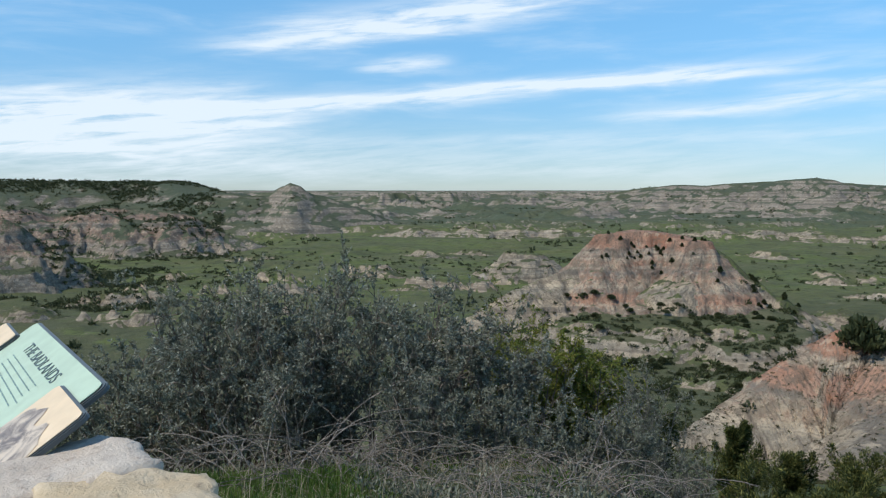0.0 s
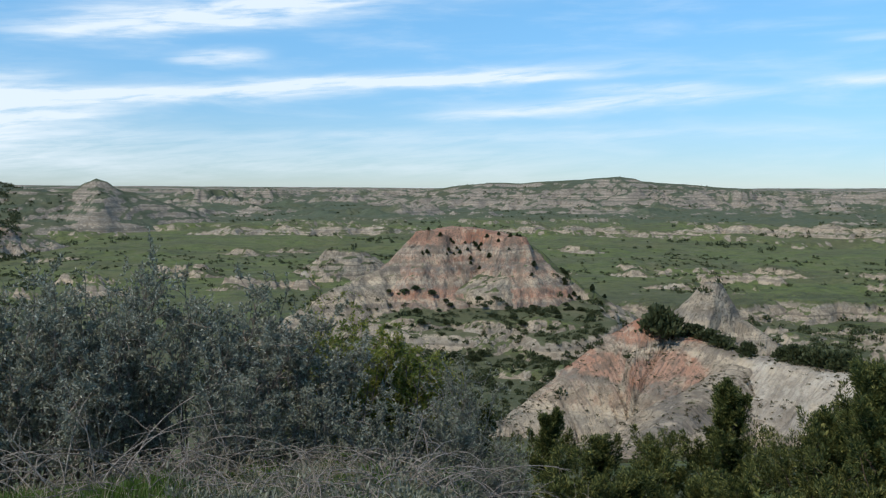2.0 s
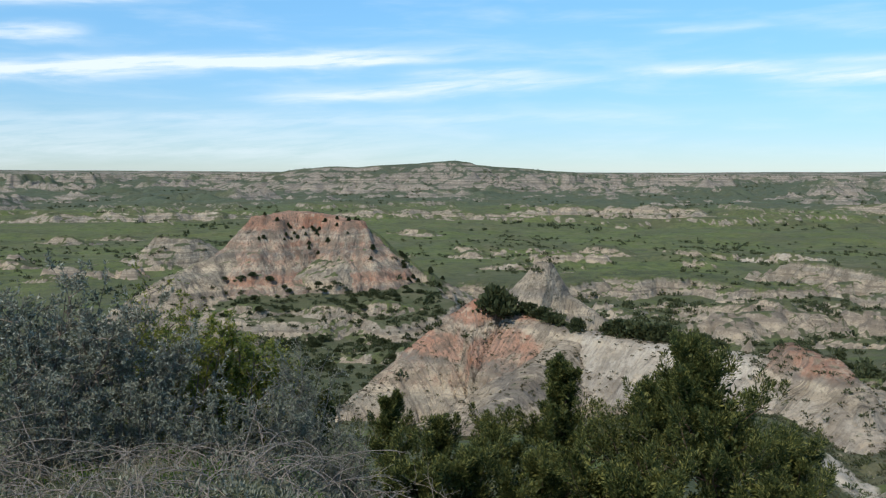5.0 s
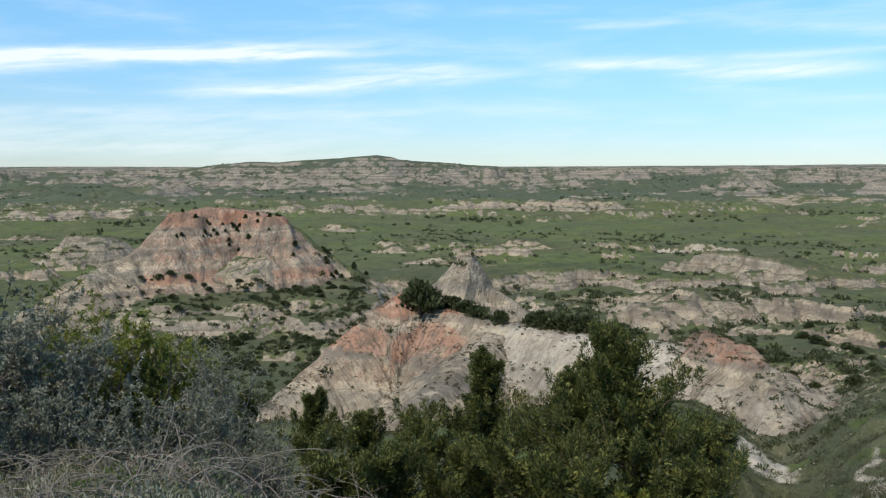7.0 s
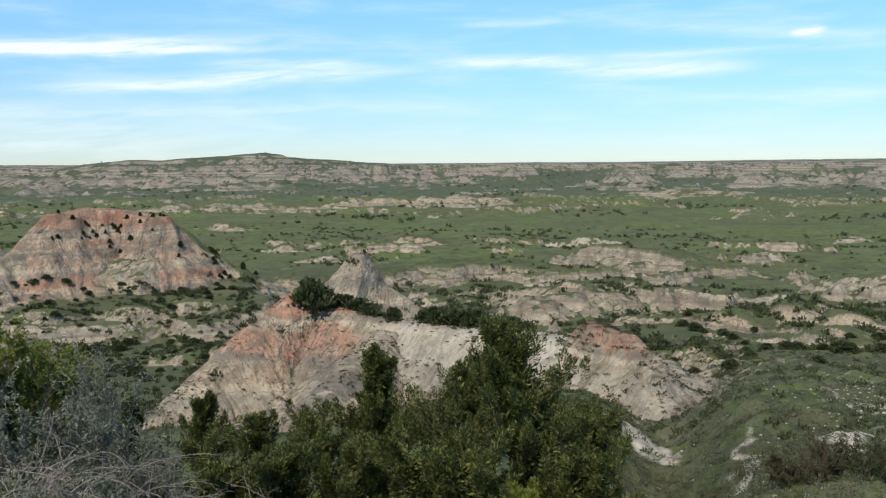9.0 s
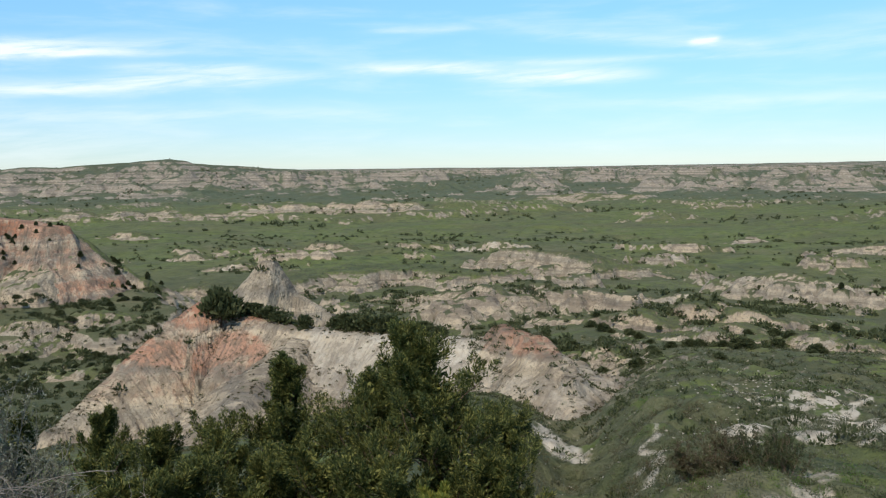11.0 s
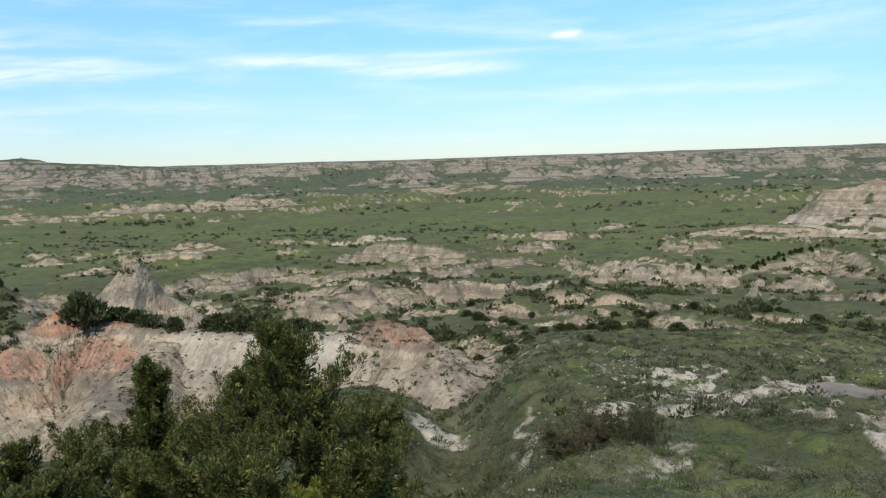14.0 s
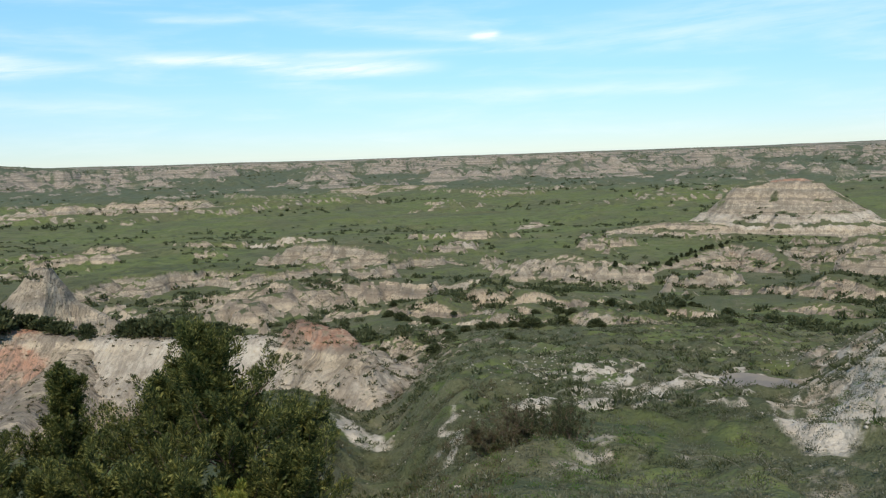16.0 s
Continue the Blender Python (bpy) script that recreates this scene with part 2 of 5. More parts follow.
DIST = np.array([0, 2, 4, 6.5, 9, 12, 16, 22, 50, 90, 130, 165, 240, 350, 600, 900, 1300, 1800, 2600, 3600, 5000, 7200.0])
DROP_EAST = np.array([0, -.05, -.4, -1.35, -2.5, -3.7, -5.2, -7.0, -12.2, -19.3, -25, -29.5, -35.5, -41, -51, -55, -56, -53, -46, -33, -15, 1.0])
DROP_WEST = np.array([0, 0, -.12, -.5, -1.3, -3.0, -5.0, -8.0, -16, -26, -32, -35.5, -37, -41, -47, -51, -54, -53, -46, -33, -15, 1.0])


def scarps(x, y, size, height, lo, soft, seed):
    """Flat-topped remnants with gullied edges."""
    wx = x + 0.25 * size * fbm(x / size * 2.2, y / size * 2.2, seed + 5, 3)
    wy = y + 0.25 * size * fbm(x / size * 2.2, y / size * 2.2, seed + 9, 3)
    n = fbm(wx / size, wy / size, seed, 3) + 0.20 * ridged(x / size * 5, y / size * 5, seed + 3, 3)
    return height * step(n, lo, lo + soft)


def terraced(h, ledge, riser=0.45):
    """Heights drawn together into level benches with steep risers between them."""
    k = np.floor(h / ledge)
    return ledge * (k + step(h / ledge - k, 1 - riser, 1.0))


def far_hills(x, y):
    """Ranks of clay hills worn into level benches, with gullied flanks and flats between them."""
    wx, wy = x + 45 * fbm(x / 150, y / 150, 41, 3), y + 45 * fbm(x / 150, y / 150, 42, 3)
    big = step(0.75 * fbm(wx / 190, wy / 190, 43, 3) + 0.25 * ridged(wx / 120, wy / 120, 44, 2), 0.05, 0.95)
    low = step(fbm(wx / 60, wy / 60, 47, 3), 0.05, 0.8)
    cut = 0.46 * ridged(x / 45, y / 45, 49, 3)
    some = step(fbm(x / 330, y / 330, 45, 2), -0.25, 0.35) * (0.45 + 0.55 * step(np.hypot(x, y), 1400, 2100))
    h = np.maximum((24 * big + 10 * low) * (1 + cut) * (0.15 + 0.85 * some), 0) + 1.5 * fbm(x / 40, y / 40, 50, 2)
    return 0.30 * terraced(h + 5.0 * fbm(x / 170, y / 170, 46, 3), 6.0) + 0.70 * h


def ground_height(x, y):
    d = np.hypot(x, y)
    az = np.degrees(np.arctan2(x, y))
    east = step(az, 10.5, 21) * (1 - step(d, 25, 60)) + step(az, 20, 56) * step(d, 25, 60)
    z = np.interp(d, DIST, DROP_WEST) * (1 - east) + np.interp(d, DIST, DROP_EAST) * east
    # swells and draws
    z = z + step(d, 25, 200) * 1.6 * fbm(x / 45, y / 45, 3, 3) + step(d, 300, 700) * 4.5 * fbm(x / 190, y / 190, 4, 4)
    z = z + step(d, 6, 60) * 0.35 * fbm(x / 7, y / 7, 6, 3) + step(d, 2.5, 20) * 0.10 * fbm(x / 1.7, y / 1.7, 7, 3)
    # the bench below the red butte
    u, v = (az - 15.8) / 7.8, (d - 211) / 26
    bench = step(1.15 - np.sqrt(u ** 4 + v ** 4) + 0.45 * fbm(x / 18, y / 18, 11, 4), 0.0, 0.40)
    z = z + bench * np.clip(-27.5 + 0.13 * np.clip(d - 225, -45, 0) - z, 0, 8)
    # small remnants on the slope and in the valley
    near = step(d, 120, 190) * (1 - step(d, 420, 560)) * (1 - 0.8 * (1 - step(az, 22, 28)) * (1 - step(d, 240, 280))) * (1 - 0.9 * step(az, 63, 69) * (1 - step(d, 165, 200)))
    z = z + where_needed(near, lambda x, y: scarps(x, y, 42, 4.2, 0.56, 0.40, 21), x, y)
    plain = step(d, 480, 700) * (1 - step(d, 1250, 1500)) * (0.35 + 0.65 * step(d, 750, 900))
    z = z + where_needed(plain, lambda x, y: scarps(x, y, 150, 4.5, 0.46, 0.14, 31), x, y)
    # the far badlands
    start = 1320 - 200 * step(az, 32, 42)
    far = step(d, start, start + 260) * (1 - 0.7 * step(d, 2800, 5200))
    z = z + where_needed(far, far_hills, x, y)
    skyline = 1.65 - 0.0058 * d * (1 - step(d, 4000, 6800)) + 3.0 * fbm(x / 600, y / 600, 48, 3)
    z = np.where(d > 1300, skyline - np.logaddexp(0, (skyline - z) / 1.5) * 1.5 + 1.5 * step(d, 4000, 6800), z)
    # the draw beside the near ridge
    z = z - 4.0 * np.exp(-((az - 50.0) / (4.0 + 2.5 * (1 - step(d, 20, 48)))) ** 2) * step(d, 13, 34) * (1 - step(d, 95, 140))
    # a broken clay flank rising to the east
    z = z + 4.2 * step(az, 77.0, 87) * step(d, 24, 44) * (1 - step(d, 62, 100))
    # a flat wet pan on the slope
    pan = np.exp(-(((x - 45.6) / 4.0) ** 2 + ((y - 11.4) / 3.6) ** 2) ** 2)
    # a broken pale floor by the rim, east
    rough = step(d, 14, 24) * (1 - step(d, 90, 130)) * step(az, 42, 50)
    z = z + where_needed(rough, lambda x, y: 0.55 * ridged(x / 6.5, y / 6.5, 53, 3) + 0.20 * fbm(x / 1.6, y / 1.6, 54, 2) + 0.07 * ridged(x / 0.8, y / 0.8, 55, 2) * step(np.hypot(x, y), 26, 34), x, y)
    return z * (1 - pan) - 11.38 * pan


class Land:
    """A landform along a crest: points of azimuth, distance, height; half width of its flat top; slope; reach; gullies."""

    def __init__(self, crest, top=2.0, slope=0.9, reach=25.0, gully=0.3, wide=7.0, ledge=2.6, seed=1, back=1.0, warp=0.35):
        self.crest = [(*polar(a, d), z) for a, d, z in crest]
        self.top, self.slope, self.reach, self.gully, self.wide, self.ledge, self.seed = top, slope, reach, gully, wide, ledge, seed
        self.back, self.warp = back, warp

    def height(self, x, y):
        w, s = self.wide, self.seed
        x, y = x + self.warp * w * fbm(x / w / 1.6, y / w / 1.6, s + 21, 3), y + self.warp * w * fbm(x / w / 1.6, y / w / 1.6, s + 25, 3)
        away = np.hypot(x, y)
        best, behind = np.full(x.shape, 1e9), np.zeros(x.shape)
        zc, u, run = np.zeros(x.shape), np.zeros(x.shape), 0.0
        pairs = list(zip(self.crest[:-1], self.crest[1:]))
        for (ax, ay, az_), (bx, by, bz) in pairs:
            dx, dy = bx - ax, by - ay
            long = math.hypot(dx, dy)
            t = np.clip(((x - ax) * dx + (y - ay) * dy) / long ** 2, 0, 1)
            px, py = x - ax - t * dx, y - ay - t * dy
            dist = np.hypot(px, py)
            m = dist < best
            best = np.where(m, dist, best)
            zc = np.where(m, az_ + t * (bz - az_), zc)
            behind = np.where(m, (px * x + py * y) / (away * dist + 1e-6), behind)
            u = np.where(m, run + t * long + np.arctan2(np.abs(px * dy - py * dx), px * dx + py * dy) * self.wide * 1.6, u)
            run += long
        best = best * (1 - (1 - self.back) * step(behind, -0.1, 0.6))
        edge = best + self.top * 0.45 * fbm(x / w / 1.3, y / w / 1.3, s, 3)
        d = np.maximum(edge - self.top, 0)
        bend = 0.45 * np.minimum(d / w, 4) * fbm(x / w / 2.4, y / w / 2.4, s + 2, 2)
        g = 0.6 * ridged(u / w + bend, d / w * 0.12, s + 3, 1) + 0.35 * ridged(u / w * 2.7 + bend, d / w * 0.2, s + 4, 1)
        g = g + 0.22 * ridged(u / w * 6.5 + bend, d / w * 0.35, s + 5, 2)
        d = np.maximum(d - self.gully * g * np.minimum(d, w * 2.4) * 0.72, 0)
        drop = self.slope * self.reach * (1 - np.exp(-d / self.reach)) + 0.22 * self.slope * d
        z = zc - drop + 0.25 * np.minimum(w / 7, 3) * fbm(x / w * 1.5, y / w * 1.5, s + 7, 3)
        k = 2 * np.pi / self.ledge
        self.floor = step(-g, -0.1, 0.8) * step(d, 0.2 * w, w)
        return z + 0.40 / k * np.sin(z * k + fbm(x / w / 3, y / w / 3, s + 8, 2)) * step(d, 0.3, 2.0), d, u


def lay_mesh(name, verts, faces, attributes, mat):
    me = bpy.data.meshes.new(name)
    me.vertices.add(len(verts))
    me.vertices.foreach_set("co", verts.astype(np.float32).ravel())
    me.loops.add(faces.size)
    me.loops.foreach_set("vertex_index", faces.astype(np.int32).ravel())
    me.polygons.add(len(faces))
    k = faces.shape[1]
    me.polygons.foreach_set("loop_start", np.arange(0, faces.size, k, dtype=np.int32))
    me.polygons.foreach_set("use_smooth", np.ones(len(faces), dtype=bool))
    for key, values in attributes.items():
        me.attributes.new(key, "FLOAT", "POINT").data.foreach_set("value", values.astype(np.float32).ravel())
    me.update(calc_edges=True)
    me.validate()
    me.materials.append(mat)
    return me


def grid_faces(rows, cols):
    i = np.arange(rows * cols).reshape(rows, cols)
    return np.stack([i[:-1, :-1], i[:-1, 1:], i[1:, 1:], i[1:, :-1]], -1).reshape(-1, 4)


def upness(p):
    """How far each point's normal points up."""
    n = np.cross(np.gradient(p, axis=0), np.gradient(p, axis=1))
    return np.abs(n[..., 2]) / (np.linalg.norm(n, axis=-1) + 1e-9)


def rings(d, end, grow, least):
    out = [d]
    while out[-1] < end:
        out.append(out[-1] + max(least, out[-1] * grow))
    return out


def build_ground():
    """One sheet in three belts, each finer across than the last; a belt's inner edge is tucked under the one before."""
    belts = ((rings(0.6, 36, 0.016, 0.05), 0.38, [0.03, 0.3]), (rings(36, 1080, 0.0078, 0.3), 0.19, []), (rings(1080, 7200, 0.0042, 7.0), 0.11, []))
    verts, faces, told, n0 = [], [], [], 0
    for rim, wide, first in belts:
        d = np.array(first + rim)
        az = np.concatenate([np.arange(-180, -36, 4.0), np.arange(-34, 89, wide), np.append(np.arange(90, 180, 4.0), 180.0)])
        a, r = np.meshgrid(np.radians(az), d)
        x, y = np.sin(a) * r, np.cos(a) * r
        p = np.stack([x, y, ground_height(x, y)], -1)
        told.append(ground_look(p, a, r))
        if not first:
            p[0, :, 2] -= 0.004 * d[0]
        verts.append(p.reshape(-1, 3))
        faces.append(grid_faces(len(d), len(az))[:, ::-1] + n0)
        n0 += len(verts[-1])
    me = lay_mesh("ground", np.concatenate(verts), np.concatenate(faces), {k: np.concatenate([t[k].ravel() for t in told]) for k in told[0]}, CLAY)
    return tagged(new("ground", me), "green prairie and eroded grey badlands reaching to the horizon", "ground", kind="structure")


def ground_look(p, a, r):
    """Where the ground is bare, pale, red, sage-grown, and how far it greys like haze."""
    x, y = p[..., 0], p[..., 1]
    up = upness(p)
    deg = np.degrees(a)
    bare = step(1 - up, 0.035, 0.16)
    wild = fbm(x / 75, y / 75, 72, 4)
    bare = np.maximum(bare * (1 - 0.5 * step(r, 1050, 1350)), 0.92 * step(1 - up, 0.016, 0.07) * (1 - 0.65 * step(wild, 0.0, 0.6)) * step(r, 1050, 1350))
    bare = bare * (1 - 0.75 * step(fbm(x / 280, y / 280, 89, 3), 0.0, 0.5) * step(r, 1150, 1500) * (1 - 0.7 * step(deg, 45, 60)) * (1 - step(r, 2600, 3600)))
    bare = bare * (1 - 0.7 * step(-ridged(x / 24, y / 24, 52, 2), -0.2, 0.5) * step(r, 1050, 1350))
    bare = bare * (1 - 0.85 * step(-ridged(x / 45, y / 45, 49, 3), -0.35, 0.45) * step(r, 1050, 1350))
    bare = np.maximum(bare, 0.8 * step(fbm(x / 170, y / 170, 88, 5, 0.65), -0.5, 0.25) * step(r, 2600, 3600))
    bare = bare * step(r, 25, 110)
    bare = np.maximum(bare, 0.36 * step(fbm(x / 30, y / 30, 71, 4), 0.35, 0.9) * step(r, 60, 200))
    crumb = (0.55 * step(r, 14, 20) + 0.45 * step(r, 27, 36)) * (1 - step(r, 52, 72)) * step(deg, 57, 62)
    crumb = np.maximum(crumb, step(deg, 76.5, 79) * step(r, 23, 28) * (1 - step(r, 66, 92)))
    broken = 0.55 * fbm(x / 9, y / 5, 73, 5, 0.65) + 0.55 * fbm(x / 1.6, y / 1.3, 74, 4, 0.7)
    bare = np.maximum(bare, crumb * (0.20 + 0.75 * step(broken + 0.30 * step(deg, 76, 79) * step(r, 24, 30) + 0.18 * step(r, 29, 33) * (1 - step(r, 46, 56)), 0.06, 0.62)))
    # white wash below the knob and down the gully
    wob = fbm(x / 3, y / 3, 83, 3)
    wash = np.exp(-(((deg - 49.4 + 0.5 * wob) / 2.4) ** 2 + ((r - 52 + 2.1 * (deg - 49.4) + 1.5 * wob) / 5.2) ** 2) * 1.0)
    wash = wash + 0.62 * np.exp(-((deg - 54.9 - 0.12 * (r - 32) + 1.3 * wob) / 0.7) ** 2) * step(r, 17, 22) * (1 - step(r, 38, 43))
    wash = wash + 0.85 * np.exp(-(((deg - 79.0) / 3.4) ** 2 + ((r - 29.0 + 0.45 * (deg - 79) + 1.2 * wob) / 1.7) ** 2))
    flecks = step(fbm(x / 1.5, y / 1.1, 85, 5, 0.75), 0.0, 0.7) * step(deg, 59, 63) * (1 - step(r, 44, 54)) * step(r, 29, 34)
    flecks = np.maximum(flecks, step(fbm(x / 1.5, y / 1.1, 87, 5, 0.75), -0.3, 0.5) * step(deg, 77, 81) * (1 - step(r, 60, 70)) * step(r, 24, 30))
    wash = np.maximum(wash, 0.55 * flecks)
    bare = np.maximum(bare, 0.3 * step(r, 4.2, 5.0) * (1 - step(r, 12, 20)) * step(deg, -8, 0))
    bare = np.maximum(bare, 1.0 * step(wash, 0.1, 0.9))
    pale = (0.16 + 0.34 * fbm(x / 60, y / 60, 75, 3)) * (1 - 0.85 * step(r, 900, 1200)) + crumb * (0.10 + 0.45 * step(broken, 0.0, 0.7)) + 0.8 * step(wash, 0.2, 0.8)
    red = 0.55 * step(fbm(x / 70, y / 70, 77, 3), 0.45, 0.9) * step(r, 100, 200) * (1 - step(r, 1000, 1400))
    sage = step(r, 8, 18) * (1 - step(r, 150, 400)) * step(fbm(x / 9, y / 9, 79, 3), -0.6, 0.25)
    sage = np.maximum(sage, step(deg + 5 * fbm(x / 1.2, y / 1.2, 81, 3), -10, -1) * (1 - step(deg, 27, 36)) * step(r + 0.8 * fbm(x / 0.9, y / 0.9, 82, 3), 3.8, 5.4) * (1 - step(r, 9, 12)))
    sage = np.maximum(sage, (1 - step(deg, 25, 28)) * step(r, 80, 110) * (1 - step(r, 212, 230)))
    sage = sage * (1 - step(deg, 64, 70) * step(r, 72, 92) * (1 - step(r, 150, 190)))
    return {"bare": bare, "pale": pale, "red": red, "sage": sage, "grey_and_haze": step(r, 1050, 1450)}


build_ground()


def build_land(name, land, label, category, cell=0.6, margin=60.0, reds=None, pales=None, grassy_top=0.5, sage=0.3, group="", bare_from=0.07, crown_label="", red_az=None, pale_az=None, patchy=0.6, least=0.0, grey_and_haze=None):
    xs, ys = [c[0] for c in land.crest], [c[1] for c in land.crest]
    ang = math.atan2(ys[-1] - ys[0], xs[-1] - xs[0])
    ca, sa = math.cos(ang), math.sin(ang)
    us, vs = [c * ca + e * sa for c, e in zip(xs, ys)], [-c * sa + e * ca for c, e in zip(xs, ys)]
    cell *= 1.1
    u = np.arange(min(us) - margin, max(us) + margin, cell)
    v = np.arange(min(vs) - margin, max(vs) + margin, cell)
    u, v = np.meshgrid(u, v)
    x, y = u * ca - v * sa, u * sa + v * ca
    z, off, along = land.height(x, y)
    rim = np.minimum(np.minimum(u - u.min(), u.max() - u), np.minimum(v - v.min(), v.max() - v))
    z = z - 1.5 * np.maximum(0.3 * margin - rim, 0)
    base = np.full(x.shape, 1e6)
    some = off < margin * 1.05
    base[some] = ground_height(x[some], y[some])
    p = np.stack([x, y, z], -1)
    up = upness(p)
    bare = step(1 - up, bare_from, bare_from + 0.12)
    bare = np.minimum(bare, grassy_top + (1 - grassy_top) * step(off, 0.0, 0.28 * land.wide))
    w = land.wide
    patch = fbm(x / w / 1.6, y / w / 1.6, land.seed + 11, 4)
    bare = bare * (1 - patchy * step(patch, 0.30, 0.9))
    bare = np.maximum(bare, least) * (1 - 0.42 * land.floor)
    red = np.zeros(x.shape)
    if reds:
        for lo, hi, amount in reds:
            wob = z + 0.8 * patch
            side = 1.0 if red_az is None else step(np.degrees(np.arctan2(x, y)), red_az[0] - 1, red_az[0] + 1) * (1 - step(np.degrees(np.arctan2(x, y)), red_az[1] - 1.5, red_az[1] + 1.5))
            red = np.maximum(red, side * amount * step(wob, lo - 0.6, lo + 0.6) * (1 - step(wob, hi - 0.6, hi + 0.6)))
        bare = np.maximum(bare, step(red, 0.3, 0.7) * 0.8)
    pale = 0.1 + 0.3 * patch
    if pales:
        for lo, hi, amount in pales:
            side = 1.0 if pale_az is None else step(np.degrees(np.arctan2(x, y)), pale_az[0] - 2, pale_az[0] + 2)
            pale = np.maximum(pale, side * amount * step(z, lo - 0.8, lo + 0.8) * (1 - step(z, hi - 0.8, hi + 0.8)))
    slant = np.cross(np.gradient(p, axis=1), np.gradient(p, axis=0))
    slant = (slant / np.linalg.norm(slant, axis=-1, keepdims=True)).reshape(-1, 3)
    f = grid_faces(*x.shape)
    above = (z > base - 1.2).ravel()
    f = f[above[f].any(1)]
    crown = (off < 0.05) | (red > 0.75)
    top = crown.ravel()[f].sum(1) >= 3
    thing = new(name)
    cx, cy = float(np.mean(xs)), float(np.mean(ys))
    thing.matrix_world = Matrix.Translation((cx, cy, float(base[some].min())))
    for piece, faces, told in (("crown", f[top], crown_label), ("flank", f[~top], "")):
        if len(faces) == 0:
            continue
        used, inv = np.unique(faces.ravel(), return_inverse=True)
        take = lambda q: q.ravel()[used]
        me = lay_mesh(piece, p.reshape(-1, 3)[used] - np.array(thing.matrix_world.translation), inv.reshape(faces.shape),
                      {"bare": take(bare), "pale": take(pale), "red": take(red), "sage": take(np.full(x.shape, sage)), "along": take(along), "grey_and_haze": np.full(len(used), float(step(np.array(land.wide), 22, 40)) if grey_and_haze is None else grey_and_haze)}, CLAY)
        me.normals_split_custom_set_from_vertices(slant[used].tolist())
        ob = new(piece, me)
        ob.parent = thing
        tagged(ob, told)
    return tagged(thing, label, category, group)


LANDS = {}


def landform(key, name, label, category, crest, look_of=None, **shape):
    land = LANDS[key] = Land(crest, **shape)
    xs, ys = [c[0] for c in land.crest], [c[1] for c in land.crest]
    land.middle = (sum(xs) / len(xs), sum(ys) / len(ys))
    land.far = max(math.hypot(a - land.middle[0], b - land.middle[1]) for a, b in zip(xs, ys)) + (look_of or {}).get("margin", 60.0) * 1.1
    return build_land(name, LANDS[key], label, category, **(look_of or {}))


landform("red", "butte", "flat-topped badlands butte with a red clinker cap over banded grey clay", "butte",
         [(10.9, 231, -10.8), (11.8, 234, -10.4), (13, 236, -10.0), (15.0, 235, -10.8), (16.8, 231, -12.4)], dict(cell=0.52, reds=[(-14.4, 0, 0.95), (-19.0, -17.2, 0.56), (-22.6, -20.8, 0.53), (-27.5, -24.6, 0.62), (-40, -14, 0.40)], grassy_top=0.7, patchy=0.0, bare_from=0.04, least=0.5, grey_and_haze=0.3, crown_label="brick-red clinker cap"),
         top=2.8, slope=1.3, reach=15, gully=0.20, wide=5, ledge=2.6, seed=101, warp=0.34)
landform("red_spur", "spur", "bare grey clay spur below the red-capped butte", "ridge",
         [(9.8, 228, -17.5), (7.4, 221, -21.5), (5.0, 214, -24), (2.4, 207, -29), (0.8, 202, -33)], dict(cell=0.5, margin=34, patchy=0.1, bare_from=0.02, least=0.55, grassy_top=0.8), top=1.0, slope=0.85, reach=16, gully=0.38, wide=4.5, seed=109)
landform("red_tail", "spur", "grassy clay shoulder running down from the red-capped butte", "ridge",
         [(17.4, 233, -13.5), (19.6, 230, -20.5), (22.6, 228, -28)], dict(cell=0.5, margin=30, grassy_top=0.3), top=1.0, slope=0.8, reach=16, gully=0.3, wide=6, seed=113)
landform("near", "ridge", "near clay ridge with an orange-red crest and grey rilled flanks", "ridge",
         [(16.5, 94, -25), (20.5, 98, -20.0), (23.4, 101, -16.0), (25.2, 101, -13.9), (27, 101, -15.0), (31, 96, -16.2), (36, 89, -16.0), (41, 84, -15.6), (44, 81.5, -15.2)],
         dict(cell=0.36, margin=34, reds=[(-15.8, -13.5, 0.88), (-19.8, -17.4, 1.0), (-23, -13, 0.36)], pales=[(-21.5, -15, 0.52)], grassy_top=0.8, patchy=0.2, bare_from=0.015, least=0.72, sage=0.6, red_az=(15, 29.5), pale_az=(31, 60)),
         top=1.2, slope=0.85, reach=22, gully=0.42, wide=2.8, ledge=1.8, seed=127, warp=0.12)
landform("front_spur", "spur", "rilled grey clay spur running down before the near ridge", "ridge",
         [(31.5, 92, -16.9), (29, 84, -18.4), (26, 76, -20.2), (22.5, 68, -22.6)], dict(cell=0.34, margin=18, pales=[(-30, -10, 0.3)], grassy_top=0.95, patchy=0.1, bare_from=0.01, least=0.75, sage=0.6),
         top=0.8, slope=0.8, reach=14, gully=0.5, wide=2.8, ledge=1.5, seed=233, warp=0.2)
landform("knob", "knob", "pale clay knob with an orange crown at the ridge's end", "knob",
         [(45.5, 81, -14.0), (47.5, 79, -14.4), (49.6, 74, -16.8)], dict(cell=0.26, margin=24, reds=[(-15.8, -13, 0.52)], pales=[(-30, -16.6, 0.5)], grassy_top=0.9, patchy=0.1, bare_from=0.03, least=0.75),
         top=1.3, slope=0.95, reach=14, gully=0.32, wide=4, ledge=1.6, seed=131)
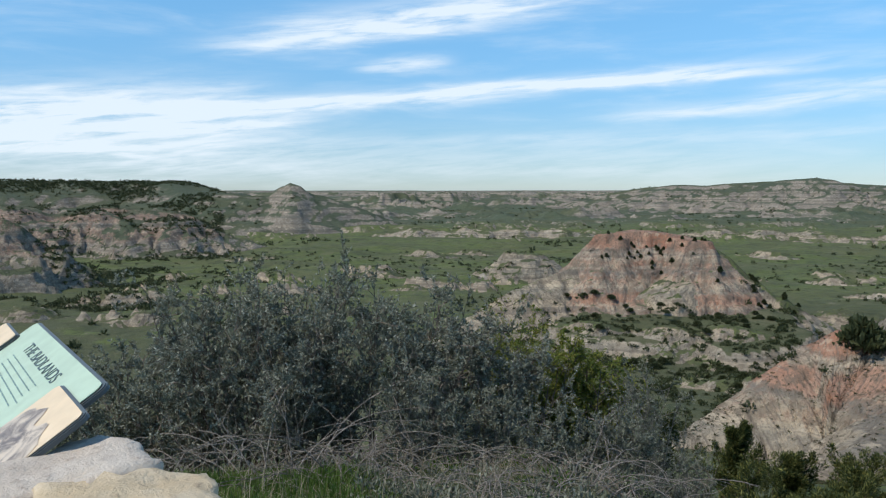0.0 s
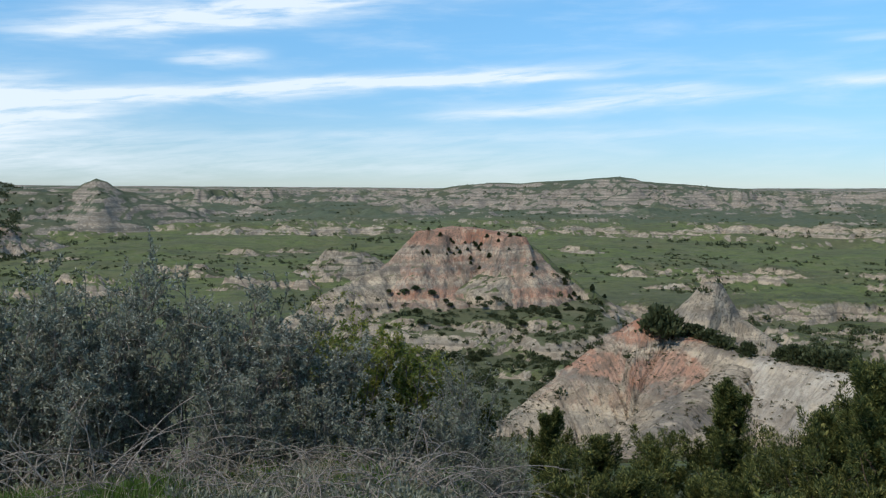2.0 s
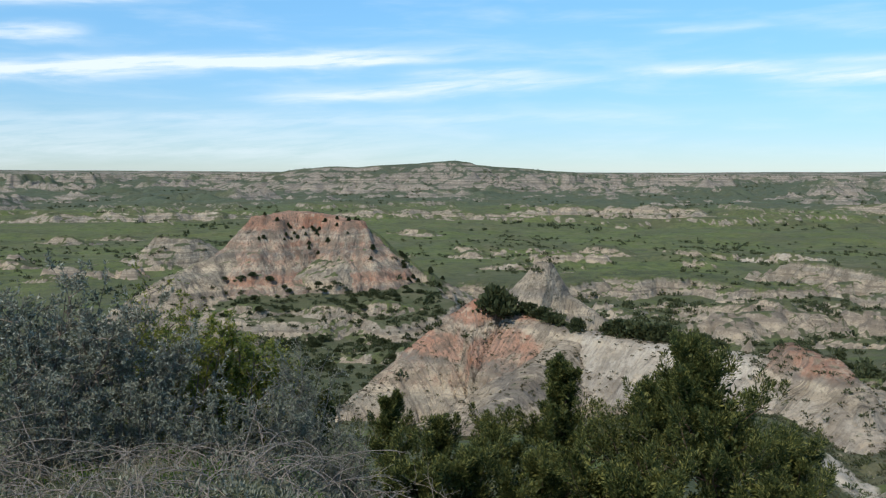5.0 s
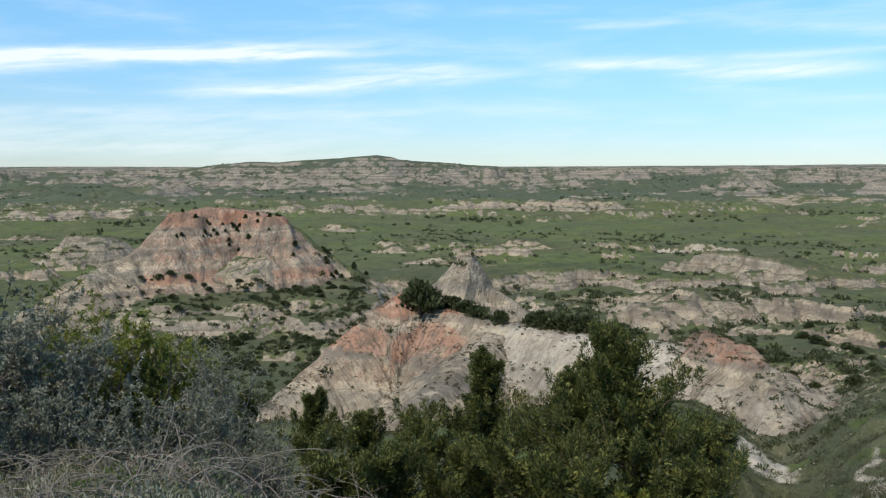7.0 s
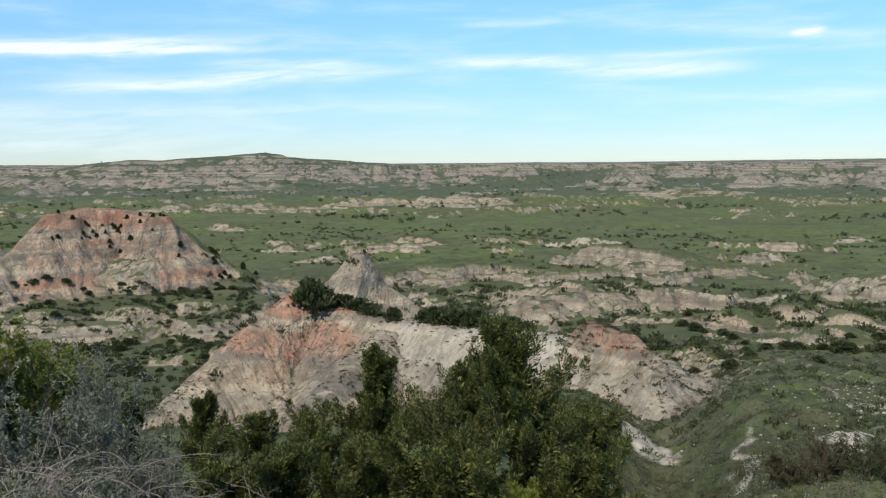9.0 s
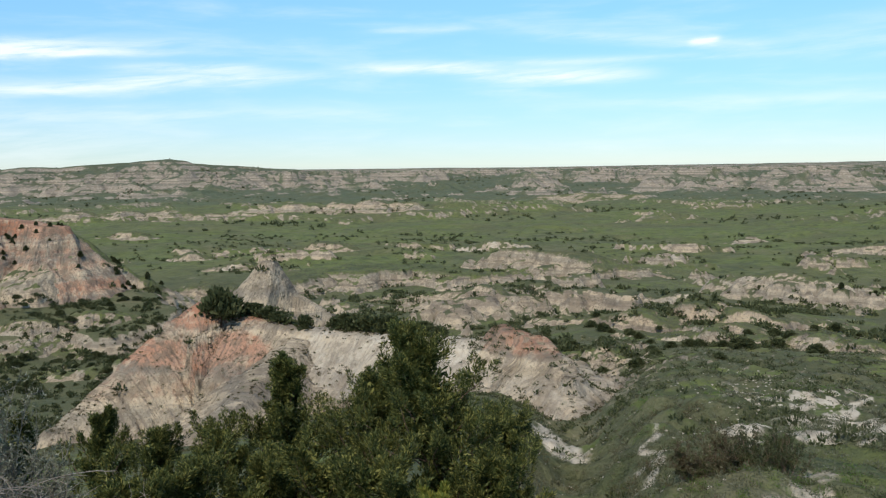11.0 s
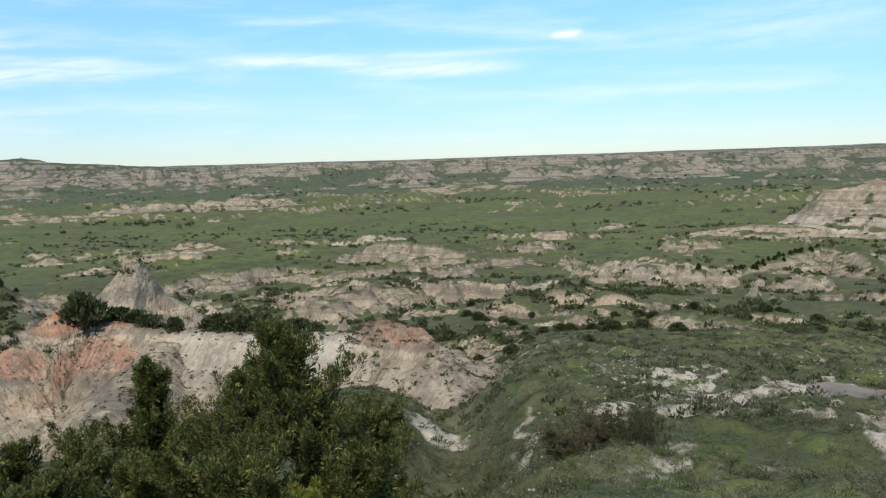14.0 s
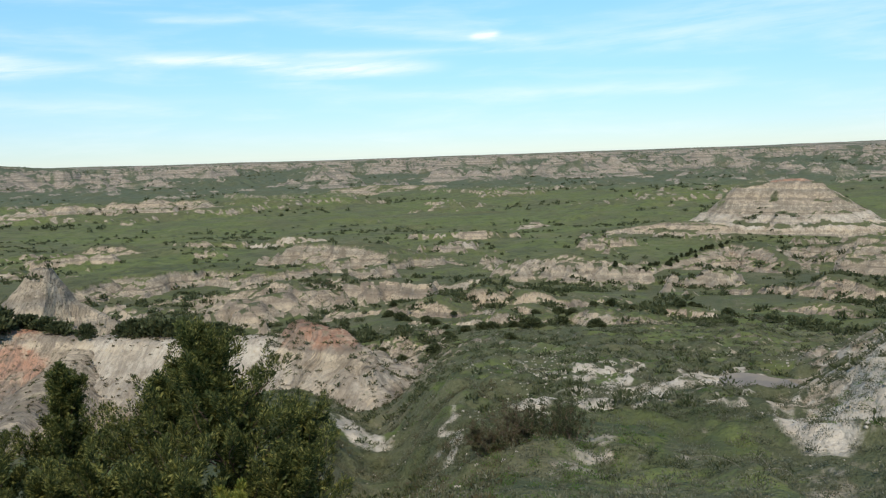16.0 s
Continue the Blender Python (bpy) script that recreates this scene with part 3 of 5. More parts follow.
landform("cone", "cone_butte", "pointed grey clay cone with a long rilled tail", "butte",
         [(29.75, 150, -14.6), (30.1, 150, -14.8), (31.3, 149, -20.5), (35, 147, -26)], dict(cell=0.4, margin=32, grassy_top=1.0, patchy=0.0, least=0.8), top=1.2, slope=1.05, reach=14, gully=0.15, wide=4, ledge=1.7, seed=137, warp=0.1)
landform("west_butte", "butte", "low grey clay butte behind the red-capped one", "butte",
         [(4.6, 400, -28.5), (6.6, 402, -30)], dict(cell=0.8, margin=40), top=2.0, slope=0.9, reach=20, gully=0.3, wide=8, seed=139)
landform("scarp_mid", "bluff", "long gullied tan clay bluff above green flats", "bluff",
         [(27, 262, -34), (32, 268, -32.5), (36, 280, -32), (39, 285, -32.5), (43, 280, -34.5)], dict(cell=0.6, margin=36, pales=[(-40, -30, 0.2)], grassy_top=0.3), top=5, slope=0.8, reach=14, gully=0.5, wide=8, seed=149, back=0.4, warp=0.7)
landform("scarp_east", "bluff", "steep pale clay bluff with a grassy back", "bluff",
         [(47.0, 325, -31), (49.5, 318, -31), (52.8, 300, -35)], dict(cell=0.6, margin=36, pales=[(-42, -30, 0.2)], grassy_top=0.4), top=3, slope=0.9, reach=16, gully=0.45, wide=8, seed=151, back=0.4, warp=0.7)
landform("banded", "butte", "flat-topped butte of level tan and white clay bands", "butte",
         [(74.8, 505, -22.5), (76.4, 505, -19.6), (78.0, 505, -18.6), (78.8, 505, -21.0)], dict(cell=1.1, margin=90, reds=[(-20.0, -10, 0.9)], pales=[(-44, -36, 0.5)], grassy_top=0.8, bare_from=0.03),
         top=5, slope=0.85, reach=36, gully=0.16, wide=12, ledge=5.5, seed=157, warp=0.15)
landform("mound", "mound", "low smooth tan clay mound in the grass", "mound",
         [(66.4, 480, -44), (69, 476, -40), (71.5, 474, -39), (73.4, 476, -42)], dict(cell=0.8, margin=40, bare_from=0.02), top=2, slope=0.45, reach=24, gully=0.3, wide=9, seed=163)
landform("small_mound", "mound", "small pale clay cone standing alone on the green plain", "mound",
         [(61.0, 575, -46.3), (61.4, 575, -46.4)], dict(cell=0.8, margin=30, bare_from=0.02, pales=[(-60, -40, 0.4)]), top=1.2, slope=0.5, reach=16, gully=0.2, wide=7, seed=167)
landform("slant", "ridge", "grassy ridge with a bare orange-tan gullied face", "ridge",
         [(66.5, 240, -35.6), (70, 268, -33.6), (73.5, 296, -31.2), (75.8, 292, -30.6), (78.2, 258, -35.5)], dict(cell=0.6, margin=36, grassy_top=0.3, bare_from=0.06, patchy=0.3, least=0.2, reds=[(-60, 0, 0.32)], red_az=(73, 80)), top=1.2, slope=0.7, reach=20, gully=0.5, wide=5, seed=173)
landform("row_a", "bluff", "row of pale gullied clay hills", "bluff",
         [(16.5, 940, -46), (18, 930, -40.5), (19.3, 936, -45), (20.6, 928, -41), (22.0, 936, -45), (23.4, 928, -41.5), (24.8, 932, -46), (26.5, 925, -47)], dict(cell=1.7, margin=70, pales=[(-60, -30, 0.26)], bare_from=0.03, patchy=0.5), top=4, slope=0.6, reach=26, gully=0.55, wide=16, seed=179, back=0.4, warp=0.7)
landform("row_b", "bluff", "row of cream-coloured clay hills with sharp gullies", "bluff",
         [(28, 950, -46), (29.2, 942, -38.5), (30.4, 950, -44), (31.6, 942, -38), (32.8, 952, -43), (34, 945, -37.5), (35.2, 955, -41), (36.4, 948, -35.5), (37.6, 960, -42), (38.8, 955, -39), (40.2, 960, -47)], dict(cell=1.7, margin=70, pales=[(-60, -30, 0.34)], bare_from=0.03, patchy=0.4), top=2, slope=0.62, reach=34, gully=0.5, wide=18, seed=181, back=0.4, warp=0.7)
landform("row_c", "bluff", "low line of pale clay hills on the plain", "bluff",
         [(-3.2, 900, -46), (-1.6, 890, -41), (0, 898, -45), (1.6, 888, -40), (3.2, 898, -44.5), (4.8, 890, -41), (6.5, 898, -45), (8, 892, -42), (9.5, 900, -47)], dict(cell=1.5, margin=70, pales=[(-60, -30, 0.4)], bare_from=0.03), top=4, slope=0.6, reach=26, gully=0.6, wide=16, seed=191, back=0.4, warp=0.7)
landform("row_d", "bluff", "long low tan clay rise at the plain's edge", "bluff",
         [(48, 1290, -47), (50.5, 1280, -43), (54, 1290, -46)], dict(cell=2.5, margin=90, bare_from=0.02), top=5, slope=0.45, reach=40, gully=0.4, wide=22, seed=193)
landform("long_hill", "hill", "broad green-topped hill with banded grey clay slopes", "hill",
         [(11, 2150, -14), (13, 2150, -3), (15.5, 2060, 7), (17.2, 2080, 5), (19, 2060, 11), (21.5, 2050, 15), (23.7, 2030, 21), (25, 2050, 10), (28, 2100, 4), (31, 2150, -6)],
         dict(cell=6.5, margin=420, grassy_top=0.1, bare_from=0.008, patchy=0.3), top=10, slope=0.34, reach=300, gully=0.62, wide=58, ledge=12, seed=197)
landform("peak", "hill", "dark pointed hill with banded slopes", "hill",
         [(-14.5, 1103, -6), (-13, 1101, -8), (-11.6, 1100, -9), (-10.7, 1100, 2), (-10.15, 1100, 7.5), (-9.5, 1100, 3), (-8.6, 1100, -7), (-7.5, 1101, -14), (-5.5, 1104, -27), (-4.2, 1106, -35)], dict(cell=2.8, margin=150, grassy_top=0.2, bare_from=0.075, patchy=0.95, grey_and_haze=0.9), top=1, slope=0.46, reach=90, gully=0.30, wide=26, ledge=9, seed=199, warp=0.3)
landform("mesa", "mesa", "long level mesa with wooded upper slopes", "mesa",
         [(-60, 1250, 10), (-35, 1330, 11), (-26, 1350, 11.5), (-19, 1330, 10.5), (-17, 1250, 6), (-15, 1180, -6)], dict(cell=9.0, margin=330, grassy_top=0.0, bare_from=0.022), top=25, slope=0.30, reach=230, gully=0.5, wide=60, ledge=15, seed=211)
landform("red_hills", "hills", "reddish banded clay hills under the mesa", "hill",
         [(-30, 677, -10), (-26.9, 671, -10), (-24.6, 664, -18), (-21.8, 670, -12), (-19.4, 668, -15), (-16.6, 672, -17), (-14.6, 677, -32)], dict(cell=1.7, margin=110, reds=[(-24, -10, 0.48), (-36, -26, 0.46)], grassy_top=0.3, bare_from=0.08, grey_and_haze=0.85, patchy=0.8), top=3, slope=0.6, reach=48, gully=0.5, wide=19, ledge=5, seed=223, warp=0.6)
landform("west_ridge", "ridge", "red-brown clay ridge with dark juniper slopes", "ridge",
         [(-36, 430, -4), (-30, 430, -7.5), (-27.2, 430, -13), (-25.4, 432, -20), (-23.5, 434, -31), (-21.5, 436, -42)], dict(cell=1.0, margin=70, reds=[(-18, -5, 0.52), (-28, -20, 0.48)], grassy_top=0.4, grey_and_haze=0.6, patchy=0.9), top=2, slope=0.75, reach=30, gully=0.42, wide=11, ledge=3.5, seed=227, warp=0.6)


def outcrop(az, d, half, high, slant=0.0, pale=0.3, red=0.0, label="crumbling tan clay outcrop in the grass", slope=0.8):
    """A short broken bluff: its middle, half length, height, how its ends go back and forth."""
    x, y = polar(az, d)
    high = 0.85 * high
    z = float(ground_height(np.array([x]), np.array([y]))[0])
    da = math.degrees(half / d)
    seed = 400 + 7 * len(LANDS)
    crest = [(az - da, d + slant * half, z + 0.35 * high), (az - 0.35 * da, d + 0.3 * slant * half, z + high), (az + 0.3 * da, d - 0.3 * slant * half, z + 0.85 * high), (az + da, d - slant * half, z + 0.2 * high)]
    landform("outcrop %d" % len(LANDS), "outcrop", label, "outcrop", crest,
             dict(cell=max(0.34, d * 0.0026), margin=high * 4.0 + 15, pales=[(-90, 0, pale)], reds=[(-90, 0, red)] if red else None, grassy_top=0.35, bare_from=0.09, patchy=0.8, group="clay outcrops in the valley"),
             top=0.25 * high, slope=1.25 * slope, reach=high * 1.5, gully=0.66, wide=max(1.6, high * 0.65), ledge=max(0.9, high * 0.35), seed=seed, back=0.3, warp=0.8)


landform("knob_foot", "spur", "pale grey clay spur below the orange knob", "ridge",
         [(47.0, 79, -15.4), (49.6, 72, -17.6), (51.8, 66, -20.5)], dict(cell=0.36, margin=18, pales=[(-40, -10, 0.5)], grassy_top=1.0, patchy=0.1, bare_from=0.03, least=0.75),
         top=1.0, slope=0.8, reach=12, gully=0.45, wide=4, ledge=1.5, seed=239, warp=0.25)
WHITE = "white clay outcrop with grassy top"
ORANGE = "orange-tan clay outcrop with crumbling face"
outcrop(47.5, 236, 9, 5, 0.2)
outcrop(45.0, 463, 11, 4, -0.5, 0.5, label=WHITE)
outcrop(48.9, 372, 10, 4, 0.3)
outcrop(58.2, 170, 6.5, 5.0, 0.2, 0.1, 0.25, ORANGE)
outcrop(61.2, 168, 5.5, 3.6, -0.4, 0.3)
outcrop(63.6, 250, 7, 2.6, 0.2, 0.35, label=WHITE)
outcrop(57.4, 225, 7, 3.2, 0.2, 0.35, label=WHITE)
outcrop(52.3, 110, 3.4, 2.8, 0.3, 0.3)
outcrop(54.6, 160, 5.5, 3.6, 0.6, 0.1, 0.2, ORANGE)
outcrop(59.3, 133, 3.5, 2.4, -0.2, 0.4, 0.1)
outcrop(60.6, 152, 5.0, 2.6, 0.5, 0.3)
outcrop(65.4, 134, 4.5, 3.0, 0.3, 0.3)
outcrop(68.4, 132, 5.0, 2.0, 0.1, 0.3)
outcrop(71.2, 145, 6.0, 2.0, 0.0, 0.5, 0.35, "pale clay outcrop with an orange band")
outcrop(75.2, 98, 3.2, 1.1, 0.0, 0.3)
outcrop(80.8, 192, 10, 5.5, 0.5, 0.1, 0.25, ORANGE)
outcrop(82.5, 305, 14, 7, 0.4, 0.1, 0.2, ORANGE)
outcrop(79.8, 163, 7, 2.4, 0.1)
outcrop(53.4, 620, 16, 2.2, 0.0, 0.2, slope=0.5)
outcrop(37.9, 236, 5, 3.0, 0.1)
outcrop(34.8, 205, 4, 3.0, 0.4)
outcrop(40.6, 226, 5, 3.0, 0.5)
outcrop(44.2, 200, 5, 3.2, 0.3)
outcrop(-4.3, 418, 9, 5, 0.3)
outcrop(-2.1, 345, 6, 3.0, 0.1, 0.4)
outcrop(-1.2, 585, 11, 6, 0.1)
outcrop(24.8, 440, 8, 5, 0.1, 0.4)
outcrop(27.9, 362, 8, 4, 0.2, 0.4)
outcrop(33.6, 470, 16, 6, 0.3, 0.3)
outcrop(21.0, 608, 14, 6, 0.5)
outcrop(16.5, 262, 9, 3.2, 0.1, 0.3)
outcrop(21.8, 258, 11, 3.4, 0.2, 0.3)
outcrop(10.0, 196, 7, 2.6, 0.1, 0.2)
outcrop(15.0, 195, 6, 2.6, 0.1, 0.3)
outcrop(19.0, 197, 7, 2.6, 0.1, 0.3)
outcrop(21.3, 154, 4, 4.0, 0.4, 0.3)
outcrop(-26.4, 470, 12, 6, 0.2)
outcrop(-26.3, 282, 8, 5, 0.2)
outcrop(-19.3, 258, 5, 4.0, 0.1, 0.3)
outcrop(-12.0, 560, 12, 3.0, 0.2)
outcrop(2.0, 640, 14, 5.0, 0.4)
outcrop(42.6, 985, 26, 7, 0.0, 0.4, slope=0.5)
outcrop(45.5, 960, 18, 4, 0.0, 0.5, slope=0.5)
outcrop(58.0, 760, 16, 3, 0.0, 0.0, 0.4, ORANGE, 0.5)


# ---- plants ----
def leaf_material(name, a, b, c, glow=0.25, rough=0.6):
    """Leaves whose colour goes from a to b, with some of c, leaf by leaf."""
    m, n, shader = material(name, rough, 0.25)
    rnd = n.add("ShaderNodeNewGeometry").outputs["Random Per Island"]
    place = n.add("ShaderNodeNewGeometry").outputs["Position"]
    patch = n.noise(place, 5.0, 3, 0.6)
    col = n.mix(n.smooth(patch, 0.35, 0.65), a, b)
    col = n.mix(n.math("MULTIPLY", n.smooth(rnd, 0.55, 1.0), 0.8), col, c)
    n.link(col, shader.inputs["Base Color"])
    out = m.node_tree.nodes["Material Output"]
    thin, both = n.add("ShaderNodeBsdfTranslucent"), n.add("ShaderNodeMixShader")
    n.link(col, thin.inputs[0])
    both.inputs[0].default_value = glow
    n.link(shader.outputs[0], both.inputs[1])
    n.link(thin.outputs[0], both.inputs[2])
    n.link(both.outputs[0], out.inputs[0])
    return m


def bark_material(name, a, b):
    m, n, shader = material(name, 0.9, 0.2)
    place = n.add("ShaderNodeNewGeometry").outputs["Position"]
    grain = n.noise(n.scaled(place, (60, 60, 12)), 1.0, 4, 0.6)
    n.link(n.mix(n.smooth(grain, 0.3, 0.7), a, b), shader.inputs["Base Color"])
    bumped(n, shader, grain, 0.5, 0.01)
    return m


SILVER = leaf_material("silver_leaves", (0.140, 0.148, 0.102), (0.215, 0.22, 0.158), (0.43, 0.43, 0.345), 0.25)
SILVER_DULL = leaf_material("dull_silver_leaves", (0.11, 0.12, 0.080), (0.165, 0.175, 0.122), (0.29, 0.295, 0.225), 0.2)
LIME = leaf_material("yellow_green_leaves", (0.105, 0.145, 0.028), (0.20, 0.215, 0.042), (0.33, 0.30, 0.06), 0.45)
JUNIPER = leaf_material("juniper_needles", (0.034, 0.050, 0.014), (0.072, 0.088, 0.024), (0.26, 0.25, 0.07), 0.25)
JUNIPER_FAR = leaf_material("distant_juniper_needles", (0.036, 0.047, 0.019), (0.062, 0.074, 0.030), (0.11, 0.12, 0.05), 0.25)
BROWN = leaf_material("brown_twiggy_leaves", (0.075, 0.055, 0.032), (0.06, 0.075, 0.028), (0.11, 0.09, 0.045), 0.2)
SAGE = leaf_material("sage_leaves", (0.080, 0.086, 0.045), (0.115, 0.118, 0.070), (0.20, 0.195, 0.14), 0.25)
GRASS = leaf_material("grass_blades", (0.060, 0.120, 0.018), (0.090, 0.155, 0.028), (0.15, 0.19, 0.05), 0.4)
STRAW = leaf_material("dry_grass", (0.24, 0.20, 0.13), (0.33, 0.28, 0.19), (0.40, 0.36, 0.26), 0.2)
GREYWOOD = bark_material("grey_twigs", (0.115, 0.085, 0.065), (0.21, 0.18, 0.15))
DEADWOOD = bark_material("bleached_dead_twigs", (0.15, 0.128, 0.105), (0.29, 0.255, 0.215))
GREYTWIG = bark_material("silver_grey_twigs", (0.105, 0.096, 0.078), (0.20, 0.19, 0.16))
BARK = bark_material("juniper_bark", (0.10, 0.065, 0.045), (0.17, 0.12, 0.09))
RS = np.random.RandomState(11)


def unit(v):
    return v / (np.linalg.norm(v, axis=-1, keepdims=True) + 1e-9)


def leaf_quads(c, direction, long, wide, fold=0.15):
    """Pointed leaves: feet, ways, lengths, widths. Gives points and faces."""
    k = len(c)
    direction = unit(direction)
    side = unit(np.cross(direction, RS.normal(size=(k, 3))))
    up = np.cross(side, direction)
    l, w = np.broadcast_to(long, k)[:, None], np.broadcast_to(wide, k)[:, None]
    mid = c + direction * l * 0.5 + up * w * fold
    v = np.stack([c, mid + side * w * 0.5, c + direction * l, mid - side * w * 0.5], 1).reshape(-1, 3)
    return v, np.arange(4 * k).reshape(-1, 4)


def tubes(paths, sides=4):
    """One mesh of tapered tubes: each path is its points and its radii."""
    vs, fs, n0 = [], [], 0
    for pts, rad in paths:
        pts = np.asarray(pts, float)
        t = unit(np.gradient(pts, axis=0))
        ref = np.array([0.37, 0.21, 0.9]) if abs(t[0, 2]) < 0.85 else np.array([0.9, 0.3, 0.1])
        a = unit(np.cross(t, ref))
        b = np.cross(t, a)
        ang = np.arange(sides) * 2 * np.pi / sides
        ring = pts[:, None] + np.asarray(rad)[:, None, None] * (np.cos(ang)[None, :, None] * a[:, None] + np.sin(ang)[None, :, None] * b[:, None])
        m = len(pts)
        i = n0 + np.arange(m * sides).reshape(m, sides)
        j = np.roll(i, -1, axis=1)
        fs.append(np.stack([i[:-1], j[:-1], j[1:], i[1:]], -1).reshape(-1, 4))
        vs.append(ring.reshape(-1, 3))
        n0 += m * sides
    return np.concatenate(vs), np.concatenate(fs)


def plain_mesh(name, v, f, mat, smooth=False):
    me = lay_mesh(name, np.asarray(v), np.asarray(f), {}, mat)
    if not smooth:
        me.polygons.foreach_set("use_smooth", np.zeros(len(me.polygons), dtype=bool))
    return me


def child(name, me, parent, label=""):
    ob = new(name, me)
    ob.parent = parent
    return tagged(ob, label)


def grow(start, way, long, n, bend, lift=0.0, wander=0.12):
    """A bending stem: its points."""
    pts, w = [np.array(start, float)], unit(np.array(way, float))
    for i in range(n):
        w = unit(w + RS.normal(0, wander, 3) + np.array([0, 0, lift]) + bend)
        pts.append(pts[-1] + w * long / n)
    return np.array(pts)


def bush_meshes(name, height, half, depth, stems, leaves, leaf=0.034, wood=GREYWOOD, green=SILVER, bareness=0.35, thick=0.011, twig_n=5, droop=0.0):
    """A many-stemmed bush round the origin: wood, leaves."""
    paths, feet, ways = [], [], []
    for s in range(stems):
        a = RS.uniform(0, 2 * np.pi)
        q = math.sqrt(RS.uniform(0, 1))
        foot = (math.cos(a) * q * half * 0.35, math.sin(a) * q * depth * 0.35, -0.05)
        out = np.array([math.cos(a) * half * q, math.sin(a) * depth * q, 0.0])
        tip = out * RS.uniform(0.75, 1.1) + np.array([0, 0, height * math.sqrt(max(0.08, 1 - 0.8 * q ** 2.4)) * RS.uniform(0.78, 1.05)])
        way = tip - foot
        long = np.linalg.norm(way)
        main = grow(foot, unit(way) + np.array([0, 0, 0.3]), long, 8, unit(way) * 0.25, -droop * 0.1, 0.14)
        paths.append((main, thick * np.linspace(1.2, 0.3, 9)))
        for i in range(2, 9):
            for _ in range(2):
                w = unit(unit(way) * 0.6 + RS.normal(0, 0.7, 3) + np.array([0, 0, 0.25]))
                l = RS.uniform(0.16, 0.34) * height * 0.62
                limb = grow(main[i], w, l, 4, 0.0, 0.03, 0.22)
                paths.append((limb, thick * np.linspace(0.5, 0.18, 5)))
                inner = i / 8.0
                for t in range(twig_n):
                    b = limb[RS.randint(1, 5)]
                    w2 = unit(w * 0.7 + RS.normal(0, 0.6, 3) + np.array([0, 0, 0.2 - droop]))
                    tw = grow(b, w2, RS.uniform(0.07, 0.17) * height * 0.6, 3, 0.0, 0.02, 0.2)
                    if t < 2:
                        paths.append((tw, thick * np.linspace(0.26, 0.1, 4)))
                    if RS.rand() > bareness * (1.6 - 1.3 * inner):
                        feet.append(tw)
                        ways.append(w2)
    wood_v, wood_f = tubes(paths, 3)
    feet, ways = np.array(feet), np.array(ways)
    k = RS.randint(0, len(feet), leaves)
    u = RS.rand(leaves) * 2.999
    i = u.astype(int)
    c = feet[k, i] + (feet[k, i + 1] - feet[k, i]) * (u - i)[:, None]
    d = ways[k] * 0.5 + RS.normal(0, 0.7, (leaves, 3)) + np.array([0, 0, 0.25])
    lv, lf = leaf_quads(c, d, leaf * RS.uniform(0.6, 1.3, leaves), leaf * 0.34)
    return plain_mesh(name + "_wood", wood_v, wood_f, wood), plain_mesh(name + "_leaves", lv, lf, green)


def bush(name, az, d, label, turn=None, sink=0.05, category="bush", group="", **shape):
    x, y = polar(az, d)
    ob = new(name)
    ob.matrix_world = pose(x, y, float(surface(x, y)) - sink, 0, 0, -az if turn is None else turn)
    wood, leaves = bush_meshes(name, **shape)
    child("woody_stem", wood, ob)
    child("foliage", leaves, ob)
    return tagged(ob, label, category, group)


def surface(x, y):
    """The height of the land, landforms and all."""
    x, y = np.atleast_1d(np.asarray(x, float)), np.atleast_1d(np.asarray(y, float))
    z = ground_height(x, y)
    for land in LANDS.values():
        m = np.hypot(x - land.middle[0], y - land.middle[1]) < land.far
        if m.any():
            z[m] = np.maximum(z[m], land.height(x[m], y[m])[0])
    return z if len(z) > 1 else z[0]


